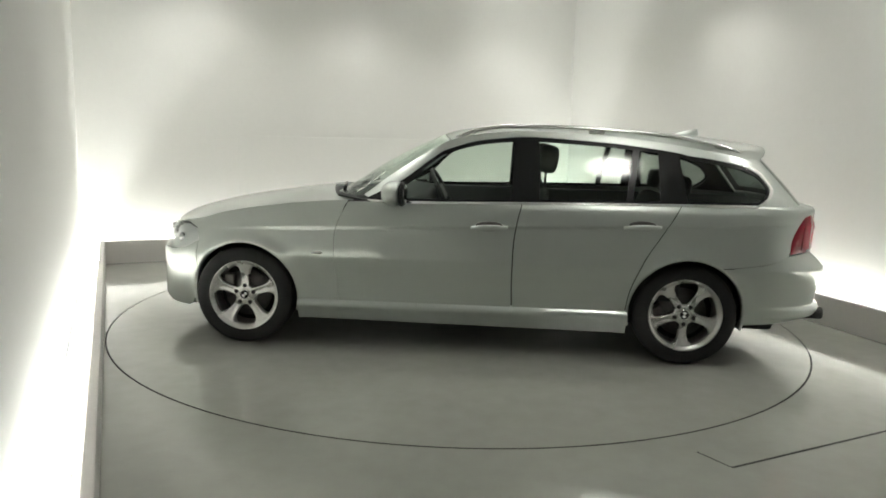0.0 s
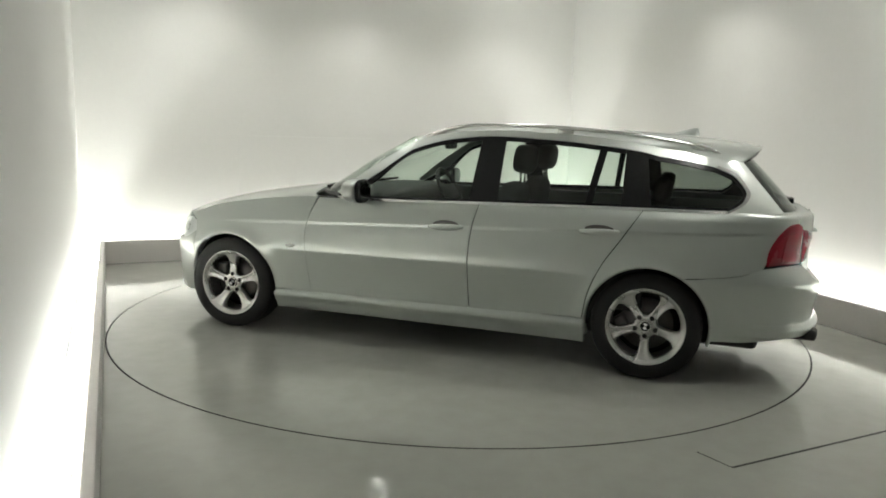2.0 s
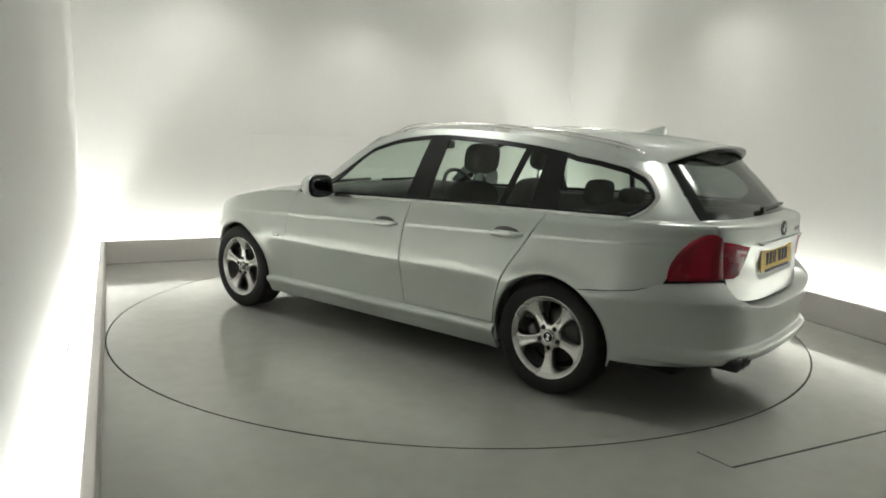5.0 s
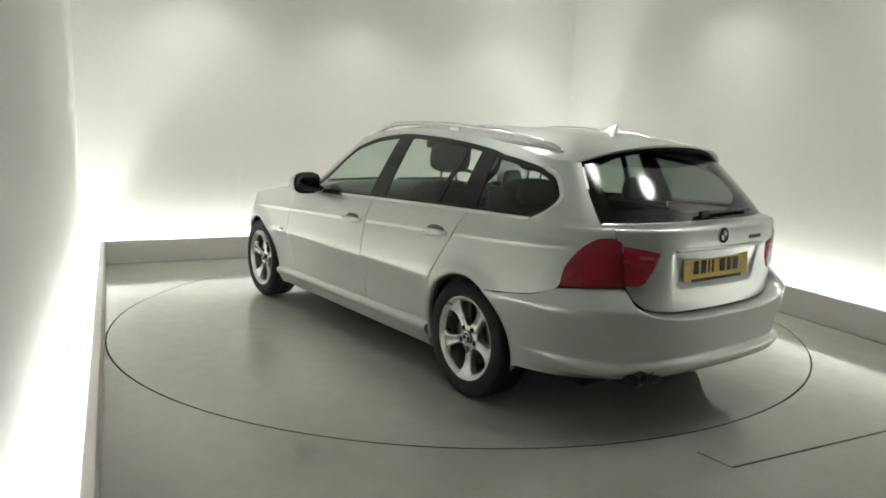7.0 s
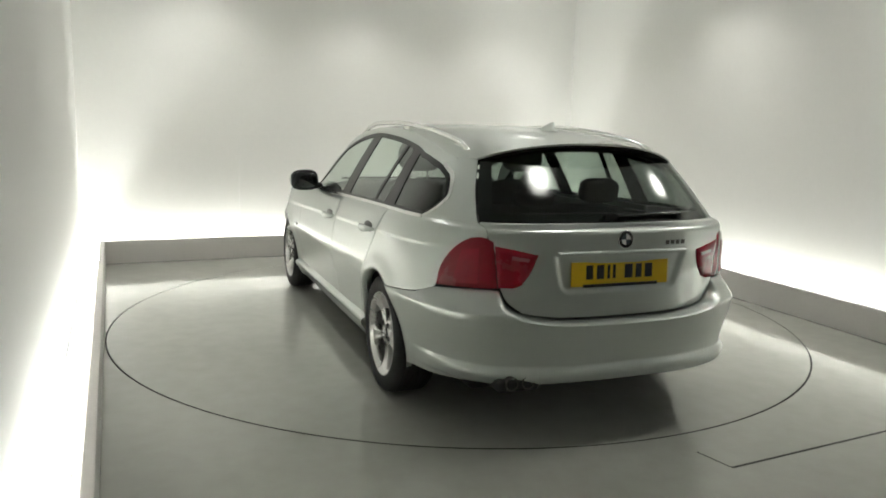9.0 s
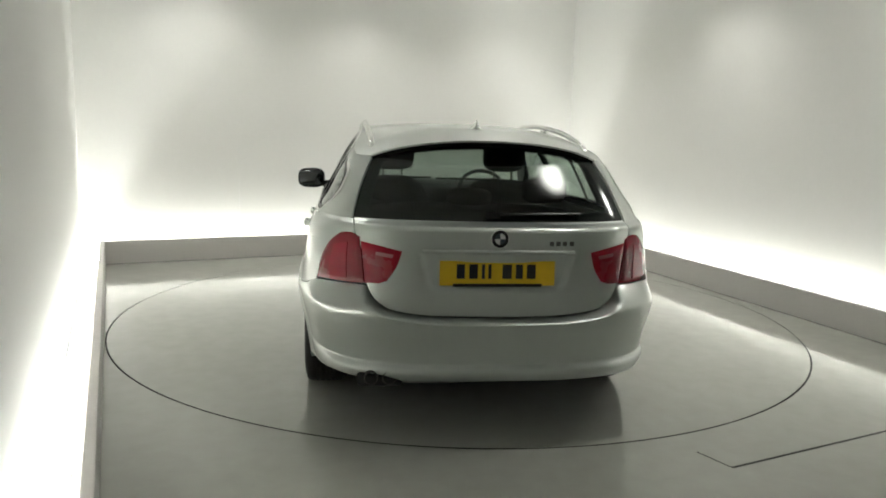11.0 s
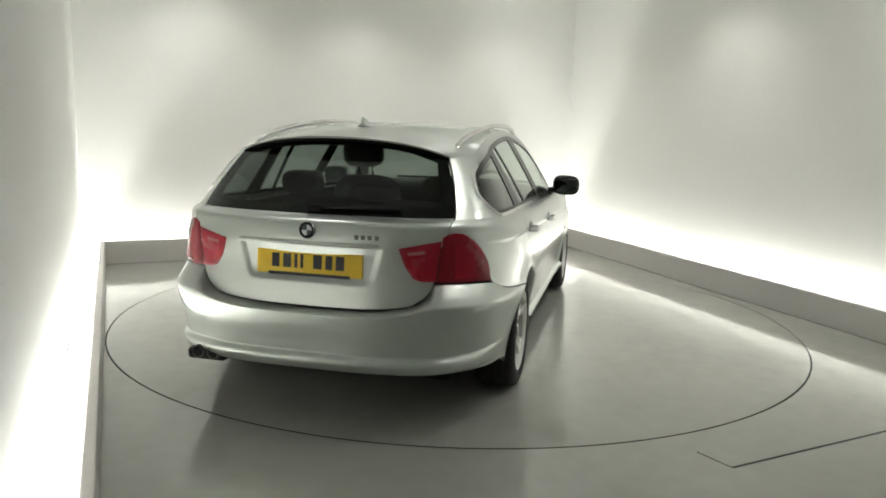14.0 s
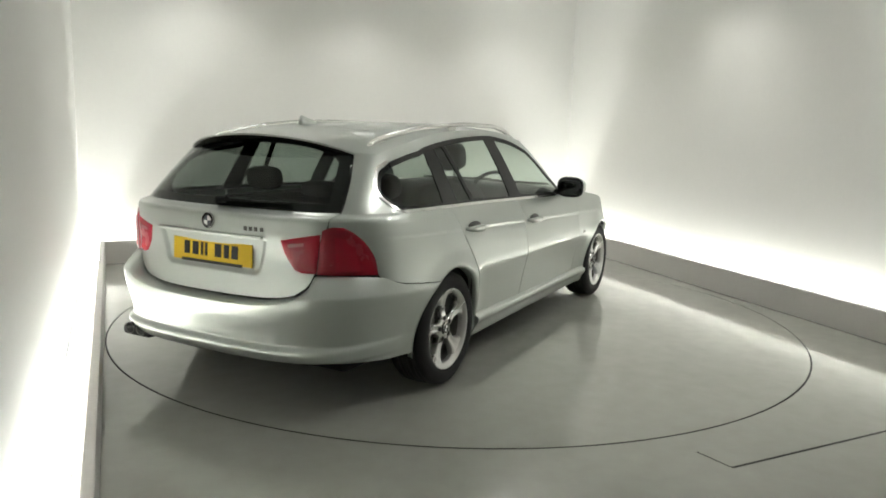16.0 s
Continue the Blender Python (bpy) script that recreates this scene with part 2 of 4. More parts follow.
CLOTH = surface("dark_grey_seat_cloth", (0.022, 0.023, 0.022), 0.9, vary=0.15, fine=220, bump=0.3)
CABIN = surface("dark_cabin_plastic", (0.014, 0.0145, 0.014), 0.6, vary=0.1)
HEADLINER = surface("pale_grey_headliner", (0.42, 0.42, 0.40), 0.95, vary=0.04)
SIDE_GLASS = clear_pane("green_tinted_glass", (0.80, 0.87, 0.82))
DARK_GLASS = clear_pane("dark_tinted_glass", (0.44, 0.48, 0.45))
REAR_GLASS = clear_pane("rear_tinted_glass", (0.26, 0.30, 0.275), 1.45, 0.05)
LENS = clear_pane("clear_lens", (0.9, 0.92, 0.92))
BOWL = surface("pale_reflector", (0.70, 0.71, 0.70), 0.35, metal=0.3, vary=0.05)
RED = surface("red_lamp_plastic", (0.30, 0.006, 0.020), 0.25, coat=0.2, vary=0.04, scale=9, fine=90)
RED_DARK = surface("deep_red_lamp_plastic", (0.23, 0.005, 0.016), 0.25, coat=0.2, vary=0.04, scale=9, fine=90)
PALE_LENS = surface("pale_pink_lamp_window", (0.42, 0.12, 0.14), 0.25, coat=0.5, vary=0.05)
YELLOW = surface("yellow_plate", (0.78, 0.52, 0.015), 0.35, vary=0.03)
INK = surface("black_plate_ink", (0.015, 0.014, 0.012), 0.5)
MIRROR = surface("dark_mirror_glass", (0.10, 0.105, 0.105), 0.05, metal=1.0, vary=0.0)
for m in (RED, RED_DARK):
    m.node_tree.nodes["Principled BSDF"].inputs["Specular IOR Level"].default_value = 0.35
BLUE = surface("blue_enamel", (0.03, 0.045, 0.06), 0.3)
WHITE = surface("white_enamel", (0.7, 0.7, 0.7), 0.3)


# ---- the car: one smooth body surface ----
def spline(keys):
    """A smooth function through (a, b) pairs in rising order of a."""
    xs, ys = [k[0] for k in keys], [k[1] for k in keys]
    n = len(xs)
    d = [(ys[i + 1] - ys[i]) / (xs[i + 1] - xs[i]) for i in range(n - 1)]
    m = [d[0]] + [0.0 if d[i - 1] * d[i] <= 0 else 2 * d[i - 1] * d[i] / (d[i - 1] + d[i]) for i in range(1, n - 1)] + [d[-1]]

    def f(x):
        x = min(max(x, xs[0]), xs[-1])
        i = 0
        while i < n - 2 and x > xs[i + 1]:
            i += 1
        h = xs[i + 1] - xs[i]
        t = (x - xs[i]) / h
        return ((1 + 2 * t) * (1 - t) ** 2 * ys[i] + t * (1 - t) ** 2 * h * m[i] + t * t * (3 - 2 * t) * ys[i + 1] + t * t * (t - 1) * h * m[i + 1])
    return f


# half width, rear end, rear squareness, front end below the belt and above it, all by height
HALF = spline([(0.10, 0.79), (0.20, 0.828), (0.30, 0.842), (0.45, 0.866), (0.57, 0.893), (0.595, 0.897), (0.62, 0.896), (0.70, 0.886), (0.79, 0.873),
               (0.88, 0.856), (0.93, 0.842), (0.97, 0.82), (1.05, 0.778), (1.15, 0.722), (1.25, 0.662), (1.33, 0.61), (1.42, 0.55)])
REAR = spline([(0.10, -2.20), (0.30, -2.26), (0.45, -2.275), (0.60, -2.268), (0.75, -2.262), (0.90, -2.276), (0.950, -2.273), (0.970, -2.258), (0.985, -2.182), (1.0, -2.165),
               (1.10, -2.078), (1.20, -1.985), (1.30, -1.885), (1.38, -1.80)])
SQUARE = spline([(0.2, 3.25), (0.9, 3.25), (1.02, 3.7), (1.4, 3.7)])
FRONT = spline([(0.10, 2.085), (0.25, 2.125), (0.40, 2.125), (0.55, 2.115), (0.61, 2.085), (0.70, 2.04), (0.76, 1.995), (0.95, 1.89)])
SCREEN = spline([(0.93, 0.95), (1.014, 0.80), (1.178, 0.545), (1.307, 0.30), (1.36, 0.17), (1.40, 0.06)])
X_REAR, X_FRONT, X_SCREEN = -1.40, 1.10, 0.10
WHEEL_X, WHEEL_Z, ARCH = 1.38, 0.312, 0.352


class Skin:
    """A point of the body by q (0 rear centre, 1 to 2 the flank, 3 front centre) and height."""

    def __init__(self, front, x_front, square_front):
        self.front, self.x_front, self.square = front, x_front, square_front

    def raw(self, q, z):
        w, n = HALF(z), SQUARE(z)
        if q < 1:
            a = max(q, 0) * math.pi / 2
            xr = REAR(z)
            x, y = X_REAR - (X_REAR - xr) * math.cos(a) ** (2 / n), w * math.sin(a) ** (2 / n)
        elif q <= 2:
            x, y = X_REAR + (self.x_front - X_REAR) * (q - 1), w
        else:
            a = max(3 - q, 0) * math.pi / 2
            xf, k = self.front(z), 2 / self.square
            x, y = self.x_front + (xf - self.x_front) * math.cos(a) ** k, w * math.sin(a) ** k
        if x > -2.05 and z < 0.96:
            # crease through the door handles: the shoulder above it stands out a little
            d = z - (0.800 - 0.038 * x)
            fade = min(1.0, (x + 2.05) / 0.25) * min(1.0, max(0.0, (1.75 - x) / 0.7))
            if -0.02 < d < 0.12 and fade > 0:
                up = min(1.0, (d + 0.006) / 0.011) if d > -0.006 else 0.0
                y += 0.005 * fade * up * (1 - max(0.0, d) / 0.12) ** 1.5
        if z < 0.9:
            for wx in (-WHEEL_X, WHEEL_X):
                r = math.hypot(x - wx, z - WHEEL_Z)
                if r < 0.7:
                    y += 0.016 * math.exp(-((r - ARCH) / 0.055) ** 2) * min(1.0, y / 0.6)
        return Vector((x, y, z))

    def at(self, q, z, off=0.0):
        p = self.raw(q, z)
        if off:
            p = p + self.normal(q, z) * off
        return p

    def normal(self, q, z):
        e = 0.004
        a = self.raw(min(q + e, 2.999), z) - self.raw(max(q - e, 0.001), z)
        b = self.raw(q, z + e) - self.raw(q, z - e)
        n = a.cross(b)
        n = -n if n.dot(Vector((0, 1, 0)) if 0.5 < q < 2.5 else Vector((-1 if q < 1 else 1, 0, 0))) < 0 else n
        return n.normalized()

    def side(self, x, z):
        """q at a length x along the flank."""
        if X_REAR <= x <= self.x_front:
            return 1 + (x - X_REAR) / (self.x_front - X_REAR)
        if x < X_REAR:
            n, xr = SQUARE(z), REAR(z)
            c = min(max((X_REAR - x) / (X_REAR - xr), 0), 1) ** (n / 2)
            return math.acos(c) / (math.pi / 2)
        c = min(max((x - self.x_front) / (self.front(z) - self.x_front), 0), 1) ** (self.square / 2)
        return 3 - math.acos(c) / (math.pi / 2)

    def back(self, y, z):
        """q at a half width y across the tail."""
        s = min(max(y / HALF(z), 0), 1) ** (SQUARE(z) / 2)
        return math.asin(s) / (math.pi / 2)

    def nose(self, y, z):
        s = min(max(y / HALF(z), 0), 1) ** (self.square / 2)
        return 3 - math.asin(s) / (math.pi / 2)


LOW = Skin(FRONT, X_FRONT, 3.0)
TOP = Skin(SCREEN, X_SCREEN, 3.4)


def bend(skin, pts, smooth=True, n=48):
    """A dense (q, z) line through points ('s', x, z) on the flank, ('r', y, z) on the tail or ('f', y, z) on the nose."""
    conv = {"s": skin.side, "r": skin.back, "f": skin.nose}
    qz = [(conv[k](a, z), z) for k, a, z in pts]
    d = [0.0]
    for a, b in zip(pts, pts[1:]):
        pa, pb = skin.raw(conv[a[0]](a[1], a[2]), a[2]), skin.raw(conv[b[0]](b[1], b[2]), b[2])
        d.append(d[-1] + max((pa - pb).length, 1e-4))
    if smooth and len(pts) > 2:
        fq, fz = spline(list(zip(d, [c[0] for c in qz]))), spline(list(zip(d, [c[1] for c in qz])))
        return lambda t: (fq(t * d[-1]), fz(t * d[-1]))

    def f(t):
        s = t * d[-1]
        i = 0
        while i < len(d) - 2 and s > d[i + 1]:
            i += 1
        k = (s - d[i]) / (d[i + 1] - d[i])
        return (qz[i][0] * (1 - k) + qz[i + 1][0] * k, qz[i][1] * (1 - k) + qz[i + 1][1] * k)
    return f


def coons(low, high, left, right):
    """A patch between four lines: low and high run left to right, left and right run upwards."""
    def f(u, v):
        c0, c1, d0, d1 = low(u), high(u), left(v), right(v)
        p00, p10, p01, p11 = low(0), low(1), high(0), high(1)
        return tuple((1 - v) * c0[k] + v * c1[k] + (1 - u) * d0[k] + u * d1[k]
                     - ((1 - u) * (1 - v) * p00[k] + u * (1 - v) * p10[k] + (1 - u) * v * p01[k] + u * v * p11[k]) for k in (0, 1))
    return f


def sheet(bm, grid, rim=0.012, mirror=False, flip=False):
    """Adds a grid of (point, normal) as quads, with a folded edge; its outer face looks along the normals."""
    nu, nv = len(grid), len(grid[0])
    s = -1 if mirror else 1

    def m(p):
        return Vector((p.x, s * p.y, p.z))
    vs = [[bm.verts.new(m(p)) for p, _ in row] for row in grid]
    fs = []
    for i in range(nu - 1):
        for j in range(nv - 1):
            q = [vs[i][j], vs[i + 1][j], vs[i + 1][j + 1], vs[i][j + 1]]
            if len({tuple(round(c, 6) for c in v.co) for v in q}) < 3:
                continue
            f = bm.faces.new(q)
            f.normal_update()
            if f.normal.dot(m(grid[i][j][1])) < 0:
                f.normal_flip()
            fs.append(f)
    if rim:
        path = [(i, 0) for i in range(nu)] + [(nu - 1, j) for j in range(1, nv)] + [(i, nv - 1) for i in range(nu - 2, -1, -1)] + [(0, j) for j in range(nv - 2, 0, -1)]
        a = [bm.verts.new(m(grid[i][j][0])) for i, j in path]
        b = [bm.verts.new(m(grid[i][j][0] - grid[i][j][1] * rim)) for i, j in path]
        for k in range(len(path)):
            l = (k + 1) % len(path)
            if (a[k].co - a[l].co).length > 1e-5:
                bm.faces.new((a[k], a[l], b[l], b[k]))


def skin_grid(skin, patch, nu, nv, off=0.0):
    rows = []
    for i in range(nu + 1):
        row = []
        for j in range(nv + 1):
            q, z = patch(i / nu, j / nv)
            o = off(i / nu, j / nv, q, z) if callable(off) else off
            row.append((skin.at(q, z, o), skin.normal(q, z)))
        rows.append(row)
    return rows


def panel(name, skin, patch, nu, nv, material, parent, off=0.0, rim=0.012, label="", both=True, whole=False):
    """A panel of the body; both: one on each flank as parts of their own; whole: the two halves in one mesh across the middle."""
    grid = skin_grid(skin, patch, nu, nv, off)
    made = []
    if whole:
        bm = bmesh.new()
        full = [[(Vector((p.x, -p.y, p.z)), Vector((n.x, -n.y, n.z))) for p, n in row] for row in grid][::-1]
        near0 = abs(grid[0][0][0].y) < 1e-3
        if near0:
            full = full[:-1] + grid
        else:
            full = grid + full[1:]
        sheet(bm, full, rim)
        return part(name, bm, material, parent, label)
    for mirror in ((False, True) if both else (False,)):
        bm = bmesh.new()
        sheet(bm, grid, rim, mirror)
        made.append(part(name, bm, material, parent, label))
    return made


def S(*pts):
    return [("s", x, z) for x, z in pts]


def R(*pts):
    return [("r", y, z) for y, z in pts]


def arch(wx, a0, a1, n=14, r=ARCH):
    return [("s", wx + r * math.cos(radians(a0 + (a1 - a0) * i / n)), WHEEL_Z + r * math.sin(radians(a0 + (a1 - a0) * i / n))) for i in range(n + 1)]


def straight(skin, a, b):
    return bend(skin, [a, b], smooth=False)


# lines of the side view
DOOR_FRONT = S((0.772, 0.305), (0.792, 0.53), (0.797, 0.70), (0.76, 0.85), (0.715, 0.935))
DOOR_MID = S((-0.323, 0.308), (-0.316, 0.50), (-0.318, 0.69), (-0.336, 0.84), (-0.362, 0.952))
DOOR_REAR = S((-1.018, 0.325), (-1.035, 0.44), (-1.10, 0.62), (-1.225, 0.82), (-1.32, 0.972))
BELT = spline([(-1.80, 0.985), (-1.367, 0.979), (-0.964, 0.972), (-0.28, 0.955), (0.351, 0.940), (0.70, 0.938)])
PANE_TOP = spline([(-1.85, 1.085), (-1.80, 1.168), (-1.70, 1.216), (-1.55, 1.244), (-1.311, 1.284), (-0.964, 1.326), (-0.405, 1.354), (-0.123, 1.330), (0.089, 1.275), (0.231, 1.19), (0.372, 1.08), (0.60, 0.955)])
EDGE = spline([(-1.86, 1.225), (-1.66, 1.278), (-1.31, 1.335), (-0.96, 1.376), (-0.45, 1.396), (-0.15, 1.379), (0.091, 1.33), (0.232, 1.255), (0.447, 1.114), (0.64, 0.965)])
CROWN = spline([(-2.0, 1.338), (-1.8, 1.368), (-1.5, 1.402), (-1.0, 1.426), (-0.4, 1.431), (0.0, 1.405), (0.18, 1.365)])
WING = spline([(0.70, 0.945), (0.95, 0.925), (1.2, 0.895), (1.5, 0.842), (1.7, 0.783), (1.86, 0.757), (2.0, 0.738), (2.08, 0.72)])
BONNET = spline([(0.70, 0.975), (0.98, 0.968), (1.13, 0.953), (1.384, 0.918), (1.6, 0.882), (1.815, 0.833), (2.0, 0.775), (2.08, 0.735)])


def estate_car():
    car = new("estate_car")
    tagged(car, "silver metallic estate car with red tail lamps on the turntable", "car")

    # flanks
    wing_low = arch(WHEEL_X, 28, 176) + S((1.03, 0.306), (0.772, 0.305))
    wing_top = S(*[(x, WING(x)) for x in (1.80, 1.65, 1.5, 1.2, 0.95, 0.72)])
    panel("front_wing", LOW, coons(bend(LOW, wing_low, False), bend(LOW, wing_top), bend(LOW, [wing_low[0]] + S((1.702, 0.56), (1.684, 0.66), (1.700, 0.725), (1.76, 0.748)) + [wing_top[0]], False), bend(LOW, DOOR_FRONT[:-1] + S((0.72, 0.945)))),
          44, 56, PAINT, car)

    def gap(line, d):
        return [(k, a + d, z) for k, a, z in line]
    g = 0.0035
    front_l, front_r = gap(DOOR_FRONT, -g), gap(DOOR_MID, g)
    belt_f = S(*[(x, BELT(x)) for x in (0.71, 0.5, 0.2, -0.1, -0.36)])
    belt_f[0], belt_f[-1] = front_l[-1], front_r[-1]
    front_door = panel("front_door", LOW, coons(bend(LOW, [front_l[0], front_r[0]], False), bend(LOW, belt_f), bend(LOW, front_l), bend(LOW, front_r)), 40, 76, PAINT, car)
    rear_l, rear_r = gap(DOOR_MID, -g), gap(DOOR_REAR, g)
    belt_r = S(*[(x, BELT(x)) for x in (-0.37, -0.6, -0.9, -1.1, -1.3)])
    belt_r[0], belt_r[-1] = rear_l[-1], rear_r[-1]
    rear_door = panel("rear_door", LOW, coons(bend(LOW, [rear_l[0], rear_r[0]], False), bend(LOW, belt_r), bend(LOW, rear_l), bend(LOW, rear_r)), 34, 76, PAINT, car)

    # rear quarter with pillar and cant rail, one pressing a side
    quarter_l = gap(DOOR_REAR, -g)
    quarter_low = [("s", -1.022, 0.32)] + arch(-WHEEL_X, 2, 121, 16)
    seam = quarter_low[-1:] + S((-1.72, 0.628), (-1.86, 0.648), (-1.975, 0.69))
    for mirror in (False, True):
        bm = bmesh.new()
        # above the arch
        top_a = S(*[(x, BELT(x)) for x in (-1.33, -1.45, -1.60, -1.78)])
        top_a[0] = quarter_l[-1]
        low_line = bend(LOW, quarter_low + seam[1:], False)
        right_a = bend(LOW, [seam[-1]] + S((-2.035, 0.80)) + R((0.632, 0.93)) + R((0.637, 0.985)))
        top_line = bend(LOW, top_a + S((-1.95, 0.985)) + R((0.637, 0.985)))
        sheet(bm, skin_grid(LOW, coons(low_line, top_line, bend(LOW, quarter_l), right_a), 60, 60), 0.01, mirror)
        # pillar behind the load window
        rear_edge = R((0.64, 0.985), (0.625, 1.06), (0.60, 1.14), (0.57, 1.21), (0.545, 1.262))
        front_edge = S((-1.775, 0.985), (-1.85, 1.05), (-1.858, 1.10), (-1.80, 1.17), (-1.70, 1.218))
        sheet(bm, skin_grid(LOW, coons(bend(LOW, [front_edge[0]] + S((-1.95, 0.985)) + [rear_edge[0]]), bend(LOW, [front_edge[-1]] + S((-1.74, 1.25)) + S((-1.79, 1.262)) + [rear_edge[-1]]),
                                   bend(LOW, front_edge), bend(LOW, rear_edge)), 16, 24), 0.01, mirror)
        lining = bmesh.new()
        sheet(lining, skin_grid(LOW, coons(bend(LOW, [front_edge[0]] + S((-1.95, 0.985)) + [rear_edge[0]]), bend(LOW, [front_edge[-1]] + S((-1.74, 1.25)) + S((-1.79, 1.262)) + [rear_edge[-1]]),
                                       bend(LOW, front_edge), bend(LOW, rear_edge)), 10, 12, -0.022), 0, mirror)
        part("pillar_lining", lining, CABIN, car, "dark inner pillar lining")
        # cant rail
        xs = [0.60, 0.5, 0.372, 0.231, 0.089, -0.123, -0.405, -0.7, -0.964, -1.311, -1.5, -1.70]
        lo = bend(TOP, S(*[(x, PANE_TOP(x) + 0.006) for x in xs]))
        hi = bend(TOP, S(*[(x + (0.03 if x > 0.3 else 0.0), EDGE(x + (0.03 if x > 0.3 else 0.0))) for x in xs[:-1]]) + S((-1.75, 1.256)))
        sheet(bm, skin_grid(TOP, coons(lo, hi, straight(TOP, ("s", 0.60, 0.961), ("s", 0.63, EDGE(0.63))), straight(TOP, ("s", -1.70, PANE_TOP(-1.70) + 0.006), ("s", -1.75, 1.256))), 60, 5), 0.006, mirror)
        part("rear_quarter", bm, PAINT, car)
    # arch lips
    for wx in (-WHEEL_X, WHEEL_X):
        for mirror in (False, True):
            bm = bmesh.new()
            grid = []
            for i in range(41):
                a = radians(-14 + 208 * i / 40)
                row = []
                for r, o in ((ARCH + 0.006, 0.0015), (ARCH - 0.004, 0.0), (ARCH - 0.010, -0.012), (ARCH - 0.012, -0.05)):
                    x, z = wx + r * math.cos(a), WHEEL_Z + r * math.sin(a)
                    q = LOW.side(x, z)
                    p = LOW.at(q, z)
                    n = LOW.normal(q, z)
                    row.append((p + Vector((0, o, 0)), n))
                grid.append(row)
            sheet(bm, grid, 0, mirror)
            part("arch_lip", bm, PAINT, car)

    # sills
    sill = coons(bend(LOW, S((1.03, 0.172), (-1.03, 0.168)), False), bend(LOW, S((1.03, 0.302), (-1.03, 0.318)), False), straight(LOW, ("s", 1.03, 0.172), ("s", 1.03, 0.302)), straight(LOW, ("s", -1.03, 0.168), ("s", -1.03, 0.318)))
    bulge = spline([(0, -0.008), (0.5, 0.010), (0.76, 0.028), (0.90, 0.026), (1.0, -0.004)])
    panel("sill", LOW, sill, 30, 12, PAINT, car, off=lambda u, v, q, z: bulge(v), rim=0.03)

    # tailgate, with the recess for the plate
    def recess(u, v, q, z):
        y = HALF(z) * math.sin(q * math.pi / 2) ** (2 / SQUARE(z))
        half = 0.312 + 0.045 * (z - 0.685) / 0.17
        a, b = min(1.0, max(0.0, (half - y) / 0.05)), min(1.0, max(0.0, (z - 0.678) / 0.045))
        k = max(0.0, 1 - math.hypot(1 - a, 1 - b)) * min(1.0, max(0.0, (0.864 - z) / 0.012))
        return -0.013 * min(1.0, k * 1.5) ** 2 * (3 - 2 * min(1.0, k * 1.5))
    gate_side = R((0.485, 0.603), (0.548, 0.652), (0.578, 0.72), (0.596, 0.85), (0.626, 0.93), (0.632, 0.99))
    gate = coons(bend(LOW, R((0.0, 0.574), (0.28, 0.578), (0.42, 0.59), (0.485, 0.603))), bend(LOW, R((0.0, 0.988), (0.3, 0.989), (0.632, 0.99))), straight(LOW, ("r", 0.0, 0.574), ("r", 0.0, 0.988)), bend(LOW, gate_side))
    tailgate = panel("tailgate", LOW, gate, 70, 80, PAINT, car, off=recess, whole=True, label="silver tailgate panel with a recess for the plate")
    # rear bumper
    arc_b = arch(-WHEEL_X, 188, 122, 10)
    b_top = [arc_b[-1]] + S((-1.72, 0.625), (-1.86, 0.645), (-1.975, 0.687)) + R((0.62, 0.701), (0.584, 0.699), (0.556, 0.645), (0.489, 0.597), (0.28, 0.569), (0.0, 0.565))
    b_low = [arc_b[0]] + S((-1.85, 0.262), (-2.0, 0.27)) + R((0.55, 0.285), (0.3, 0.285), (0.0, 0.285))
    bumper = coons(bend(LOW, b_top[::-1], True), bend(LOW, b_low[::-1], True), straight(LOW, ("r", 0.0, 0.565), ("r", 0.0, 0.285)), bend(LOW, arc_b[::-1], False))
    face = spline([(0.27, 0.010), (0.288, 0.030), (0.300, 0.060), (0.312, 0.072), (0.346, 0.084), (0.362, 0.078), (0.376, 0.050), (0.41, 0.050), (0.50, 0.064), (0.56, 0.074), (0.60, 0.078), (0.70, 0.078)])

    def bump_off(u, v, q, z):
        """A shoulder slopes out from the top edge to a crease, below it the face falls plumb to a protruding lip."""
        top = bumper(u, 0.0)[1]
        crease = min(0.605, top - 0.014)
        f = min(1.0, max(0.0, (top - z) / (top - crease)))
        k = min(1.0, max(0.0, (0.82 - q) / 0.5))
        k = k * k * (3 - 2 * k)
        ends = min(1.0, (1 - u) / 0.12)
        return (face(z) * f ** 0.9 - 0.003 * (1 - f)) * (k + 0.10 * (1 - k) * ends)
    rear_bumper = panel("rear_bumper", LOW, bumper, 72, 64, PAINT, car, off=bump_off, rim=0.05, whole=True)
    part("valance", box(-2.14, 0, 0.285, 0.12, 1.1, 0.05, 0.015), PLASTIC, rear_bumper)

    # tail lamps: one on the body, one on the tailgate each side
    outer = coons(bend(LOW, S((-1.988, 0.702)) + R((0.74, 0.706), (0.66, 0.706), (0.588, 0.710))), bend(LOW, R((0.685, 0.928), (0.65, 0.932), (0.608, 0.915))),
                  bend(LOW, S((-1.988, 0.702), (-1.993, 0.77), (-2.03, 0.85)) + R((0.715, 0.905), (0.685, 0.928))), bend(LOW, R((0.588, 0.710), (0.596, 0.80), (0.608, 0.915))))
    dome = spline([(0, 0.0), (0.1, 0.005), (0.5, 0.008), (0.9, 0.005), (1, 0.0)])
    lamp_off = lambda u, v, q, z: 0.002 + min(dome(u), dome(v))
    panel("tail_lamp", LOW, outer, 22, 20, RED_DARK, car, off=lamp_off, rim=0.02, label="glossy red tail lamp lens")
